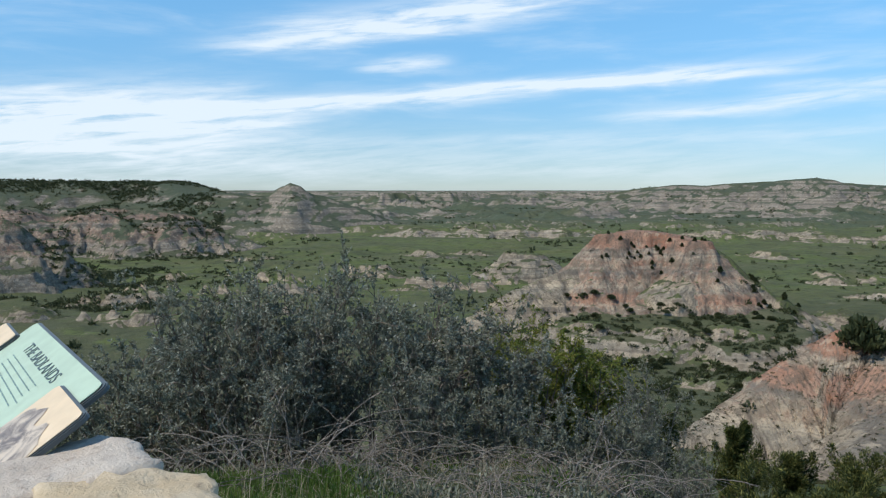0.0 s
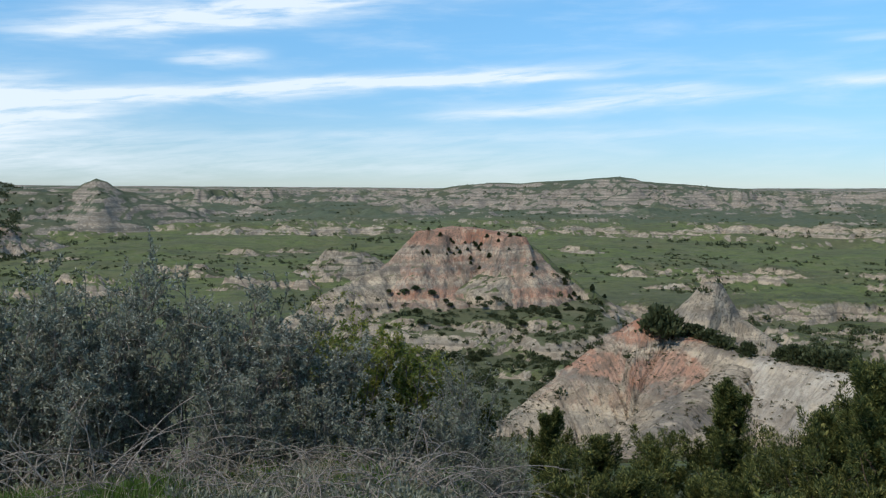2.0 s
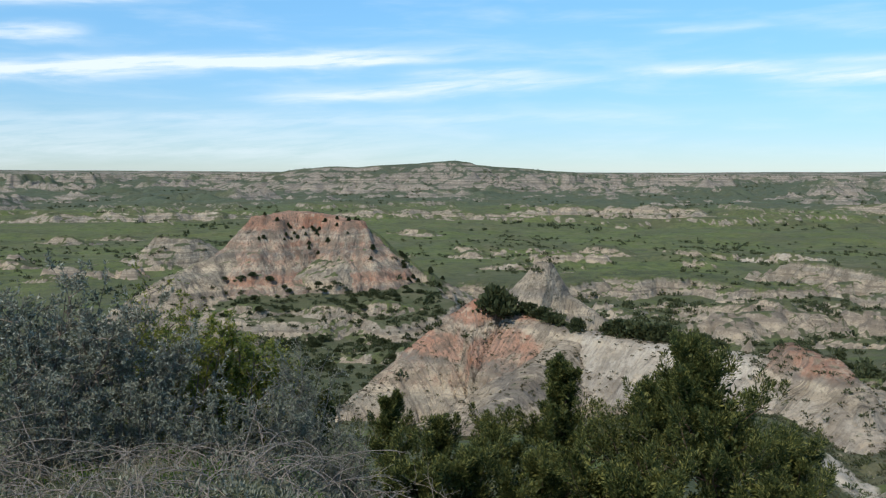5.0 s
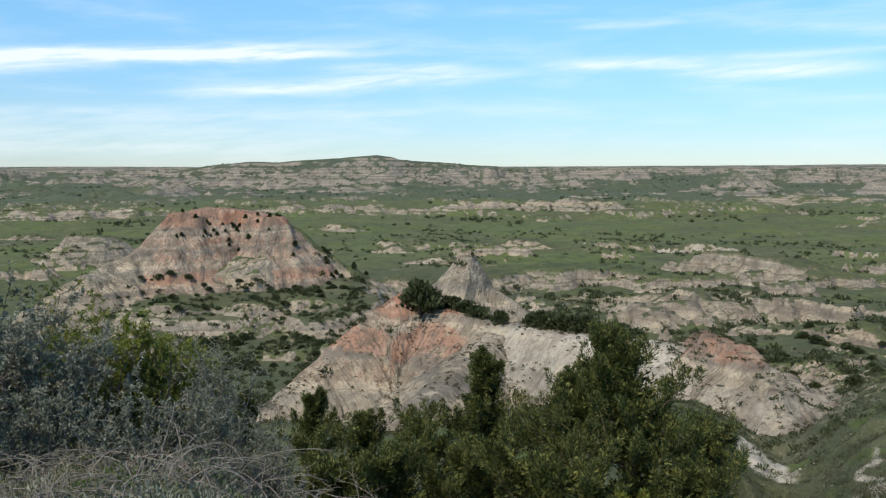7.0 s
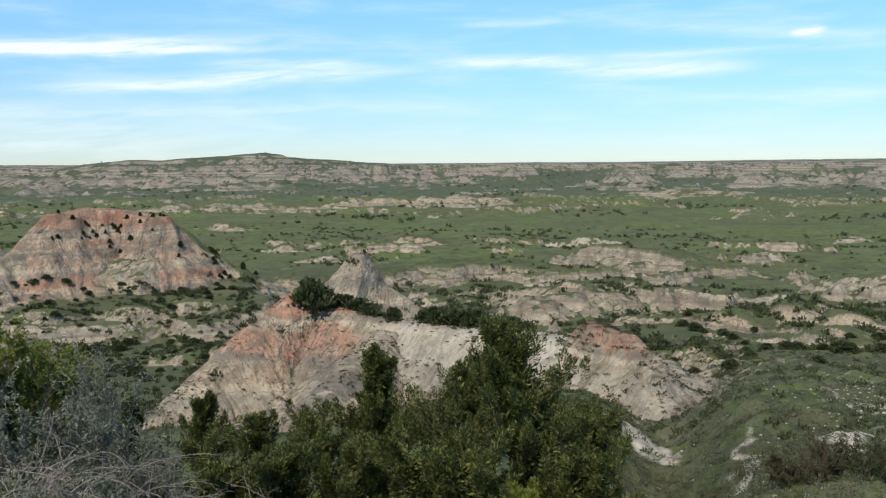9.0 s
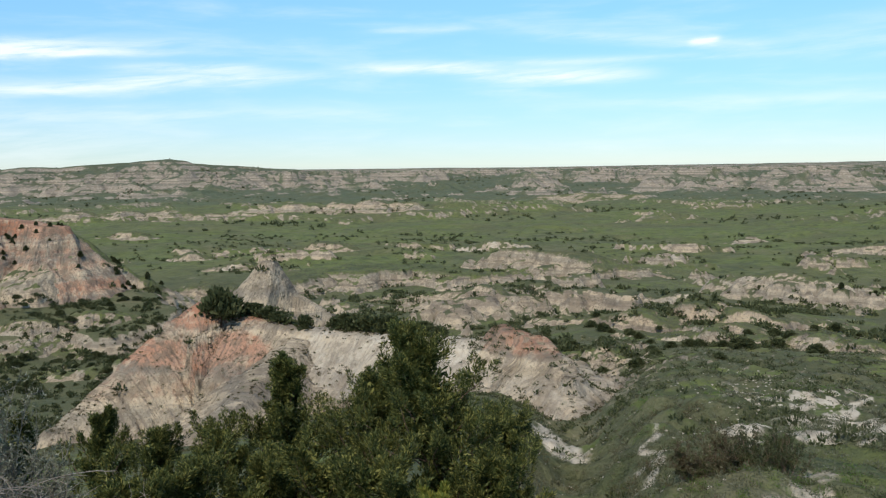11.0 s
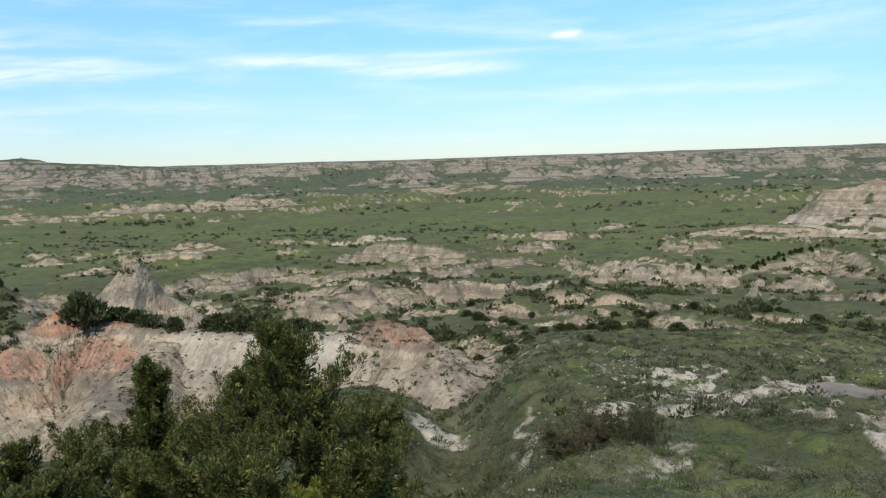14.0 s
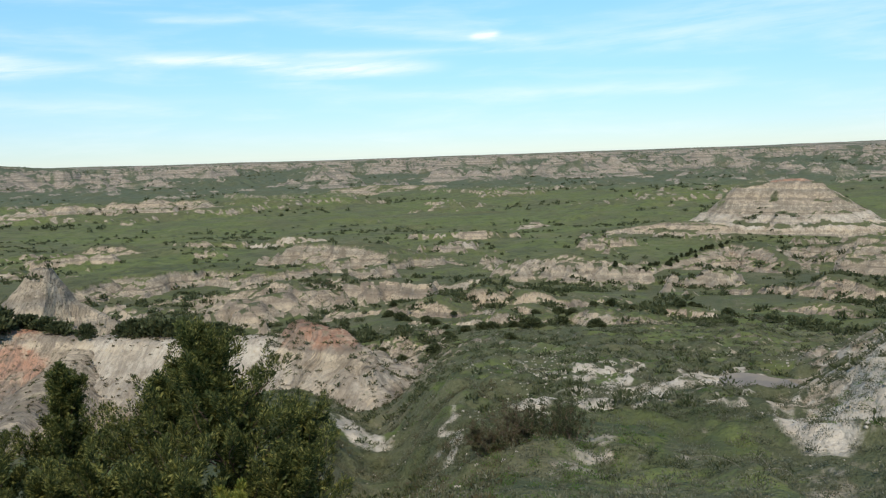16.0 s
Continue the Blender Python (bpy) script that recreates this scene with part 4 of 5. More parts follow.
def juniper_meshes(name, height, half, plumes, sprays, leaf=0.048, green=JUNIPER, spread=1.0, wide_at=0.25):
    """An upright juniper: trunk with limbs, and plumes of short sprays that point up and out."""
    paths, c, d = [], [], []
    trunk = grow((0, 0, -0.1), (RS.normal(0, 0.05), RS.normal(0, 0.05), 1), height * 0.93, 9, 0.0, 0.1, 0.06)
    paths.append((trunk, height * 0.018 * np.linspace(1.2, 0.12, 10)))
    plumes = int(0.62 * plumes)
    each = sprays // plumes
    for p in range(plumes):
        h = (p + RS.rand()) / plumes
        at = h * 0.98
        i = min(int(at * 9), 8)
        foot = trunk[i] + (trunk[i + 1] - trunk[i]) * (at * 9 - i)
        a = p * 2.39996 + RS.uniform(-0.5, 0.5)
        rim = half * (min(1.0, (h + 0.12) / (wide_at + 0.12)) * (1 - max(0, (h - wide_at) / (1 - wide_at)) ** 1.15 * 0.9)) * RS.uniform(0.4, 1.3)
        way = np.array([math.cos(a), math.sin(a), 0.40 + 0.85 * h])
        limb = grow(foot, way, max(rim, 0.12 * half) * 1.12, 5, 0.0, 0.10, 0.16)
        paths.append((limb, height * 0.0045 * np.linspace(1.0, 0.3, 6)))
        # pointed shoots along the limb, fine leaves round each
        shoots = RS.randint(6, 9)
        for t in range(shoots):
            u = 0.25 + 0.75 * math.sqrt((t + RS.rand()) / shoots)
            j = min(int(u * 5), 4)
            b = limb[j] + (limb[j + 1] - limb[j]) * (u * 5 - j) + RS.normal(0, 0.03 * half, 3)
            tip = unit(way * 0.6 + RS.normal(0, 0.38, 3) + np.array([0, 0, 0.95]))
            long = half * RS.uniform(0.16, 0.32) * (1.1 - 0.3 * h)
            m = max(4, each // shoots)
            s = RS.rand(m) ** 0.8
            rad = long * 0.36 * (1.1 - s) * np.sqrt(RS.rand(m))
            around = unit(np.cross(tip + RS.normal(0, 0.01, (m, 3)), RS.normal(size=(m, 3))))
            c.append(b + tip * (s * long)[:, None] + around * rad[:, None])
            d.append(tip * 1.0 + around * 0.8 + RS.normal(0, 0.2, (m, 3)))
    c, d = np.concatenate(c), np.concatenate(d)
    # the thick dark inside of the crown
    m = len(c) // 6
    j = RS.randint(0, len(c), m)
    t = np.clip(c[j, 2] / height, 0, 0.98) * 9
    i = t.astype(int)
    axis = trunk[i] + (trunk[i + 1] - trunk[i]) * (t - i)[:, None]
    inner = axis + (c[j] - axis) * RS.uniform(0.1, 0.6, m)[:, None]
    c, d = np.concatenate([c, inner]), np.concatenate([d, RS.normal(size=(m, 3)) + np.array([0, 0, 0.6])])
    big = np.concatenate([np.ones(len(c) - m), np.full(m, 1.7)])
    lv, lf = leaf_quads(c, d, leaf * big * RS.uniform(0.7, 1.6, len(c)), leaf * 0.27 * big ** 1.9)
    wv, wf = tubes(paths, 5)
    return plain_mesh(name + "_trunk", wv, wf, BARK, True), plain_mesh(name + "_crown", lv, lf, green)


def juniper(az, d, label, sink=0.0, name="juniper", group="", **shape):
    x, y = polar(az, d)
    ob = new(name)
    ob.matrix_world = pose(x, y, float(surface(x, y)) - sink, 0, 0, RS.uniform(0, 360))
    trunk, crown = juniper_meshes(name, **shape)
    child("trunk", trunk, ob)
    child("crown", crown, ob)
    return tagged(ob, label, "juniper", group)


def clump(spread, leaves, long, wide, lift=0.6, flat=1.0):
    """A small clump of leaves: points and faces."""
    a = unit(RS.normal(size=(leaves, 3)))
    a[:, 2] = np.abs(a[:, 2])
    r = RS.rand(leaves) ** 0.4
    bumps = 0.75 + 0.35 * np.sin(a[:, 0] * 5 + a[:, 1] * 4 + RS.uniform(0, 6)) * np.cos(a[:, 1] * 6)
    c = a * (r * bumps * spread)[:, None] * np.array([1, 1, flat])
    return leaf_quads(c, a + np.array([0, 0, lift]) + RS.normal(0, 0.4, (leaves, 3)), long * RS.uniform(0.6, 1.3, leaves), wide)


def strew(name, label, spots, sizes, kinds, mat, category):
    """One mesh of many clumps on the land at the spots."""
    x, y = spots[:, 0], spots[:, 1]
    z = surface(x, y)
    vs, fs, n0 = [], [], 0
    for i in range(len(spots)):
        v, f = kinds[RS.randint(len(kinds))]
        a = RS.uniform(0, 2 * np.pi)
        ca, sa = math.cos(a), math.sin(a)
        s = sizes[i]
        vs.append(np.stack([(v[:, 0] * ca - v[:, 1] * sa) * s + x[i], (v[:, 0] * sa + v[:, 1] * ca) * s + y[i], v[:, 2] * s * RS.uniform(0.8, 1.2) + z[i] - 0.05 * s], -1))
        fs.append(f + n0)
        n0 += len(v)
    me = plain_mesh(name, np.concatenate(vs), np.concatenate(fs), mat)
    return tagged(new(name, me), label, category, kind="stuff")


def spread_over(n, az0, az1, d0, d1, keep):
    """Spots over a stretch of the land, even over its ground, where keep(x, y) is over chance."""
    out = []
    while sum(len(o) for o in out) < n:
        az, d = RS.uniform(az0, az1, n), np.sqrt(RS.uniform(d0 ** 2, d1 ** 2, n))
        x, y = polar(az, d)
        m = (keep(x, y) > RS.rand(n)) & (np.hypot(x - 45.6, y - 11.4) > 3.6)
        out.append(np.stack([x[m], y[m]], -1))
        if len(out) > 60:
            break
    return np.concatenate(out)[:n]


# silver bushes on the rim
RIM = "bushes along the rim"
for az, d, h, w, dep, st, lv in ((-23.5, 7.9, 0.85, 0.7, 0.7, 16, 13000), (-19.5, 7.6, 1.22, 0.95, 0.85, 24, 25000), (-14.6, 7.4, 1.62, 1.05, 0.95, 28, 35000), (-9.6, 7.4, 1.76, 1.0, 0.95, 30, 38000),
                                 (-4.2, 7.4, 1.68, 1.05, 0.95, 28, 36000), (1.2, 7.6, 1.48, 0.95, 0.85, 26, 30000)):
    bush("silver_bush", az, d, "dense silver-grey leafy bush with tangled dark branches", group=RIM, height=h, half=w, depth=dep, stems=st, leaves=int(1.05 * lv), leaf=0.035, bareness=0.46, thick=0.009)
for az, d, h, w, lv in ((6.6, 8.2, 1.35, 0.58, 16000), (9.4, 8.3, 1.2, 0.55, 15000), (4.2, 9.0, 1.75, 0.45, 9000), (11.6, 8.6, 0.95, 0.4, 8000)):
    bush("yellow_bush", az, d, "small bright yellow-green leafy bush on the slope", group=RIM, height=h, half=w, depth=w, stems=12, leaves=lv, leaf=0.036, green=LIME, bareness=0.1)
for az, d, h, w, lv in ((13.8, 7.7, 1.12, 0.34, 7000), (15.4, 7.3, 0.7, 0.42, 5000), (17.2, 7.0, 0.5, 0.4, 3000)):
    bush("grey_bush", az, d, "thin grey bush with upright bare silvery twigs", group=RIM, height=h, half=w, depth=0.45, stems=20, leaves=lv, leaf=0.028, wood=GREYTWIG, green=SILVER_DULL, bareness=0.4, thick=0.0075)
for az, d, h, w, lv in ((3.6, 6.6, 0.6, 0.5, 5000), (8.2, 6.5, 0.5, 0.5, 4500), (11.6, 6.6, 0.5, 0.45, 4000), (-1.5, 6.5, 0.7, 0.5, 5000), (18.8, 7.2, 0.5, 0.35, 2000), (20.6, 7.4, 0.45, 0.4, 2000), (23.2, 8.0, 0.5, 0.4, 2000)):
    bush("low_bush", az, d, "low silvery bush with grey twigs at the slope's edge", group=RIM, height=h, half=w, depth=0.4, stems=14, leaves=lv, leaf=0.03, wood=GREYTWIG, green=SILVER_DULL, bareness=0.4, thick=0.006)


def dead_tangle(az, d, half, high, stems, label="tangle of bleached arching dead twigs on the rim"):
    """Long thin dead canes that arch over and fork."""
    paths = []
    for _ in range(stems):
        a = RS.uniform(0, 2 * np.pi)
        foot = (RS.uniform(-half, half) * 0.6, RS.uniform(-0.25, 0.25), -0.04)
        cane = grow(foot, (math.cos(a) * 0.6, math.sin(a) * 0.5, 1.0), high * RS.uniform(1.2, 2.3), 11, np.array([math.cos(a), 0.6 * math.sin(a), -1.1]) * 0.13, 0.0, 0.10)
        paths.append((cane, 0.0048 * np.linspace(1.1, 0.35, 12)))
        for i in range(3, 11):
            if RS.rand() < 0.75:
                w = unit(cane[i + 1] - cane[i]) + RS.normal(0, 0.6, 3)
                paths.append((grow(cane[i], w, high * RS.uniform(0.25, 0.6), 5, np.array([0, 0, -0.06]), 0.0, 0.16), 0.0026 * np.linspace(1.0, 0.4, 6)))
    x, y = polar(az, d)
    v, f = tubes(paths, 3)
    ob = new("dead_bush", plain_mesh("dead_canes", v, f, DEADWOOD, True))
    ob.matrix_world = pose(x, y, float(surface(x, y)), 0, 0, -az)
    return tagged(ob, label, "dead bush", RIM)


for az, d, half, high, stems in ((-6.0, 5.9, 0.5, 0.30, 7), (-1.0, 5.8, 0.5, 0.34, 9), (4.0, 5.7, 0.5, 0.34, 11), (8.0, 5.6, 0.5, 0.34, 13), (12.0, 5.7, 0.5, 0.38, 18), (15.5, 6.0, 0.45, 0.42, 14), (2.0, 5.2, 0.6, 0.26, 16), (6.5, 5.1, 0.6, 0.26, 16), (10.0, 6.3, 0.5, 0.42, 10), (18.3, 6.4, 0.35, 0.36, 8),
                                 (24.6, 7.4, 0.4, 0.62, 26), (20.5, 6.6, 0.3, 0.35, 12), (-11.0, 5.9, 0.4, 0.3, 10), (28.0, 7.6, 0.3, 0.4, 8), (76.5, 20.0, 1.0, 0.9, 5),
                                 (-13.0, 6.3, 0.5, 0.62, 12), (-9.5, 6.2, 0.5, 0.75, 14), (-5.5, 6.3, 0.5, 0.62, 14), (-1.0, 6.4, 0.5, 0.55, 12), (-16.5, 6.4, 0.4, 0.5, 8)):
    dead_tangle(az, d, half, high, stems)

# junipers below the rim
BELOW = "junipers below the rim"
def below_rim(az, d, tip, label, half, plumes, sprays, **more):
    """A juniper whose tip stands tip degrees below the eye's level."""
    x, y = polar(az, d)
    juniper(az, d, label, group=BELOW, height=1.65 - d * math.tan(radians(tip)) - float(surface(x, y)), half=half, plumes=plumes, sprays=sprays, **more)


below_rim(42.0, 10.4, 10.3, "dark green bushy juniper with yellowish tips", 1.12, 120, 60000, wide_at=0.26)
below_rim(31.6, 12.6, 11.8, "dark green juniper standing on the slope", 0.95, 90, 42000, wide_at=0.25)
below_rim(36.6, 11.6, 13.9, "low spreading dark green juniper between two taller ones", 1.2, 70, 34000, wide_at=0.45)
below_rim(13.4, 11.5, 13.2, "small dark green juniper behind the grey bush", 0.6, 36, 12000, wide_at=0.35)
below_rim(19.3, 14.2, 14.6, "small dark green juniper on the slope", 0.85, 54, 20000, wide_at=0.35)
below_rim(22.8, 13.4, 16.3, "small dark green juniper on the slope", 0.95, 50, 18000, wide_at=0.45)
below_rim(27.3, 12.2, 16.8, "low dark green juniper on the slope", 0.95, 44, 16000, wide_at=0.5)
below_rim(41.2, 8.7, 21.6, "young juniper with light yellow-green tips", 0.5, 24, 6000, green=LIME)
below_rim(46.0, 12.5, 16.4, "low dark green juniper on the slope", 0.9, 44, 15000, wide_at=0.5)
for az, d, tip in ((24.6, 10.2, 18.8), (29.4, 10.4, 19.0), (33.6, 9.6, 19.2), (37.6, 9.2, 19.6), (45.0, 9.6, 19.6), (20.6, 9.6, 19.4)):
    below_rim(az, d, tip, "low dark green juniper on the slope", 0.8, 34, 11000, wide_at=0.5)


# ---- the rim: exhibit panel, stone wall, grass ----
def part(name, bm, mat, parent, label=""):
    me = bpy.data.meshes.new(name)
    bm.to_mesh(me)
    bm.free()
    me.materials.append(mat)
    ob = new(name, me)
    ob.parent = parent
    return tagged(ob, label)


def plate(w0, w1, h0, h1, thick, z, corner=0.03, bevel=0.004):
    """A plate with round corners in the xy plane, its face at z."""
    bm = bmesh.new()
    pts = []
    for cx, cy, a0 in ((w1 - corner, h1 - corner, 0), (w0 + corner, h1 - corner, 90), (w0 + corner, h0 + corner, 180), (w1 - corner, h0 + corner, 270)):
        for k in range(6):
            a = radians(a0 + 18 * k)
            pts.append(bm.verts.new((cx + corner * math.cos(a), cy + corner * math.sin(a), z)))
    f = bm.faces.new(pts)
    ext = bmesh.ops.extrude_face_region(bm, geom=[f])
    bmesh.ops.translate(bm, vec=(0, 0, -thick), verts=[v for v in ext["geom"] if isinstance(v, bmesh.types.BMVert)])
    bmesh.ops.recalc_face_normals(bm, faces=bm.faces[:])
    edges = [e for e in bm.edges if abs(e.verts[0].co.z - z) < 1e-6 and abs(e.verts[1].co.z - z) < 1e-6]
    bmesh.ops.bevel(bm, geom=edges, offset=bevel, segments=2, affect="EDGES")
    return bm


def flat_paint(name, colour, rough=0.35, vary=0.06, metal=0.0):
    m, n, shader = material(name, rough, 0.4)
    place = n.add("ShaderNodeNewGeometry").outputs["Position"]
    dust = n.noise(place, 9.0, 5, 0.6)
    dark = tuple(c * (1 - 2 * vary) for c in colour)
    n.link(n.mix(n.smooth(dust, 0.3, 0.7), colour, dark), shader.inputs["Base Color"])
    shader.inputs["Metallic"].default_value = metal
    return m


MINT = flat_paint("mint_green_print", (0.47, 0.58, 0.43), 0.6)
EDGE = flat_paint("grey_metal_edge", (0.09, 0.10, 0.10), 0.4)
CREAM = flat_paint("cream_print", (0.74, 0.58, 0.38), 0.6)
INK = flat_paint("dark_ink", (0.06, 0.09, 0.085), 0.4)
PALE_INK = flat_paint("grey_ink", (0.17, 0.25, 0.22), 0.4)


def picture_material():
    m, n, shader = material("sepia_rock_print", 0.35, 0.4)
    place = n.add("ShaderNodeTexCoord").outputs["Object"]
    rocks = n.noise(n.scaled(place, (7, 9, 1)), 1.0, 7, 0.65, 1.2)
    col = n.mix(n.smooth(rocks, 0.36, 0.62), (0.16, 0.115, 0.085), (0.62, 0.50, 0.36))
    n.link(col, shader.inputs["Base Color"])
    return m


SEPIA = picture_material()


def exhibit_panel():
    panel = new("exhibit_panel")
    right, far = Vector((-0.94, 2.36, 1.10)), Vector((-1.67, 3.49, 1.10))
    e1 = (right - far).normalized()                    # reading direction
    flat = Vector((-e1.y, e1.x, 0))
    if flat.x < 0:
        flat = -flat
    up = flat * math.cos(radians(34)) + Vector((0, 0, math.sin(radians(34))))
    nrm = e1.cross(up)
    m = Matrix((e1, up, nrm)).transposed().to_4x4()
    m.translation = far
    panel.matrix_world = m
    W_, H_ = 1.344, 0.66
    part("backing", plate(0, W_, -H_, 0, 0.016, -0.001, 0.035), EDGE, panel, "dark grey metal backing plate")
    part("print", plate(0.012, W_ - 0.012, -H_ + 0.012, -0.012, 0.002, 0.004, 0.03, 0.0008), MINT, panel, "mint green printed face")
    for name, w0, w1, h0, h1 in (("picture_inset", 1.09, 1.50, -0.52, -0.090), ("picture_inset", -0.32, 0.07, -0.50, -0.092)):
        inset = part(name, plate(w0, w1, h0, h1, 0.016, 0.016, 0.03), EDGE, panel, "raised picture plate with a grey edge")
        part("sky_print", plate(w0 + 0.01, w1 - 0.01, h0 + 0.01, h1 - 0.01, 0.002, 0.020, 0.022, 0.0005), CREAM, inset, "cream sky of the picture")
        bm = bmesh.new()
        k, pts = 14, []
        for i in range(k + 1):
            u = i / k
            y = h0 + (h1 - h0) * (0.38 + 0.44 * math.sin(0.5 + 2.3 * u) + 0.07 * math.sin(9 * u) + 0.04 * math.sin(21 * u))
            pts.append(bm.verts.new((w0 + 0.012 + (w1 - w0 - 0.024) * u, min(y, h1 - 0.05), 0.0215)))
        pts += [bm.verts.new((w1 - 0.016, h0 + 0.016, 0.0215)), bm.verts.new((w0 + 0.016, h0 + 0.016, 0.0215))]
        bm.faces.new(pts[::-1])
        bmesh.ops.recalc_face_normals(bm, faces=bm.faces[:])
        part("rock_print", bm, SEPIA, inset, "sepia picture of eroded rock")
    # title
    text = bpy.data.curves.new("title", "FONT")
    text.body, text.size, text.extrude = "THE BADLANDS", 0.075, 0.0006
    tmp = new("title_curve", text)
    me = bpy.data.meshes.new_from_object(tmp.evaluated_get(bpy.context.evaluated_depsgraph_get()))
    bpy.data.objects.remove(tmp)
    wide = max(v.co.x for v in me.vertices)
    title = new("title", me)
    me.materials.append(INK)
    title.parent = panel
    title.matrix_basis = Matrix.Translation((0.31, -0.118, 0.0052)) @ Matrix.Diagonal((0.66 / wide, 0.9, 1, 1))
    tagged(title, "dark title lettering reading THE BADLANDS")
    # lines of small print
    for i in range(9):
        if i == 6:
            continue
        bm = bmesh.new()
        long = 0.60 if i not in (5, 8) else 0.35
        x = 0.28
        while x < 0.28 + long:
            w = RS.uniform(0.02, 0.06)
            vs = [bm.verts.new((a, b, 0.0052)) for a, b in ((x, -0.1555 - i * 0.024), (x + w, -0.1555 - i * 0.024), (x + w, -0.151 - i * 0.024), (x, -0.151 - i * 0.024))]
            bm.faces.new(vs)
            x += w + 0.009
        part("small_print", bm, PALE_INK, panel, "line of small grey print")
    for u in (0.25, 1.08):
        bm = bmesh.new()
        bmesh.ops.create_cone(bm, cap_ends=True, segments=12, radius1=0.035, radius2=0.035, depth=1.3)
        leg = part("leg", bm, EDGE, panel, "dark metal post")
        foot = m @ Vector((u, -0.33, -0.03))
        leg.matrix_basis = m.inverted() @ Matrix.Translation((foot.x, foot.y, foot.z - 0.65))
    return tagged(panel, "slanted mint green exhibit panel with raised pictures behind the wall", "sign")


exhibit_panel()


def stone_material(name, a, b, c):
    m, n, shader = material(name, 0.9, 0.2)
    place = n.add("ShaderNodeTexCoord").outputs["Object"]
    big, fine, tiny = n.noise(place, 4.0, 5, 0.6), n.noise(place, 22.0, 6, 0.65), n.noise(place, 120.0, 4, 0.6)
    col = n.mix(n.smooth(big, 0.35, 0.65), a, b)
    col = n.mix(n.math("MULTIPLY", n.smooth(fine, 0.52, 0.7), 0.7), col, c)
    n.link(col, shader.inputs["Base Color"])
    h = n.math("ADD", n.math("MULTIPLY", fine, 0.7), n.math("MULTIPLY", tiny, 0.25))
    bumped(n, shader, h, 0.6, 0.03)
    return m


STONE_GREY = stone_material("grey_fieldstone", (0.50, 0.425, 0.34), (0.60, 0.52, 0.42), (0.32, 0.255, 0.20))
STONE_GOLD = stone_material("yellow_sandstone", (0.54, 0.42, 0.26), (0.62, 0.51, 0.35), (0.30, 0.22, 0.14))
STONE_PINK = stone_material("pinkish_sandstone", (0.46, 0.34, 0.27), (0.54, 0.43, 0.35), (0.33, 0.24, 0.19))
MORTAR = stone_material("grey_mortar", (0.27, 0.25, 0.22), (0.33, 0.31, 0.28), (0.2, 0.19, 0.17))


def stone(name, sx, sy, sz, seed, mat, parent, at):
    """A worn block: a box with rounded, uneven faces."""
    bm = bmesh.new()
    bmesh.ops.create_cube(bm, size=1.0)
    bmesh.ops.subdivide_edges(bm, edges=bm.edges[:], cuts=9, use_grid_fill=True)
    for v in bm.verts:
        p = v.co * 2
        q = Vector((p.x, p.y, p.z))
        soft = (abs(p.x) ** 7 + abs(p.y) ** 7 + abs(p.z) ** 7) ** (1 / 7)
        q = q / soft
        w = Vector((q.x * sx / 2, q.y * sy / 2, q.z * sz / 2))
        o = Vector((seed * 7.1, seed * 3.3, seed))
        w += Vector((q.x * 1.0, q.y * 1.0, q.z * 0.7)) * 0.035 * noise.noise(w * 4 + o)
        w += q * 0.020 * noise.noise(w * 13 + o) + q * 0.010 * noise.noise(w * 30 + o)
        v.co = w
    for f in bm.faces:
        f.smooth = True
    ob = part(name, bm, mat, parent)
    ob.matrix_basis = at
    return ob


def stone_wall():
    wall = new("stone_wall")
    turn = 37.0
    wall.matrix_world = pose(-0.80, 2.04, -0.02, 0, 0, turn)       # local x runs along the wall to its end, y across it
    core = bmesh.new()
    bmesh.ops.create_cube(core, size=1.0)
    bmesh.ops.subdivide_edges(core, edges=core.edges[:], cuts=5, use_grid_fill=True)
    for v in core.verts:
        v.co = Vector((v.co.x * 2.3 - 1.22, v.co.y * 0.40 - 0.06, v.co.z * 1.08 + 0.40)) + 0.02 * noise.noise_vector(v.co * 9)
    part("mortar", core, MORTAR, wall)
    mats = (STONE_GREY, STONE_GOLD, STONE_PINK)
    # capstones
    stone("stone", 0.66, 0.29, 0.13, 3, STONE_GREY, wall, pose(-0.23, 0.10, 0.925, 2, -2, 2))
    stone("stone", 0.40, 0.30, 0.13, 8, STONE_GOLD, wall, pose(-0.02, -0.165, 0.905, 3, 4, -8))
    stone("stone", 0.34, 0.26, 0.13, 12, STONE_PINK, wall, pose(-0.40, -0.16, 0.915, 2, -3, 4))
    for i in range(4):
        stone("stone", 0.42, 0.27, 0.13, 20 + i, mats[(i + 1) % 3], wall, pose(-0.80 - 0.43 * i, 0.08, 0.92, 0, 2, 3))
        stone("stone", 0.40, 0.25, 0.13, 30 + i, mats[i % 3], wall, pose(-0.78 - 0.42 * i, -0.18, 0.92, 0, -2, -3))
    # courses below, on both faces and the end
    for row in range(4):
        z = 0.755 - 0.215 * row
        for i in range(5):
            for side in (-1, 1):
                stone("stone", 0.40, 0.16, 0.20, 50 + row * 20 + i * 2 + side, mats[(i + row + side) % 3], wall,
                      pose(-0.15 - 0.43 * i + (0.16 if row % 2 else 0), -0.06 + side * 0.17, z, 0, 0, RS.uniform(-3, 3)))
        stone("stone", 0.15, 0.34, 0.20, 150 + row, mats[(row + 2) % 3], wall, pose(-0.02, -0.05, z, 0, 0, 2))
    return tagged(wall, "low mortared wall of grey, yellow and pinkish fieldstones", "wall")


stone_wall()


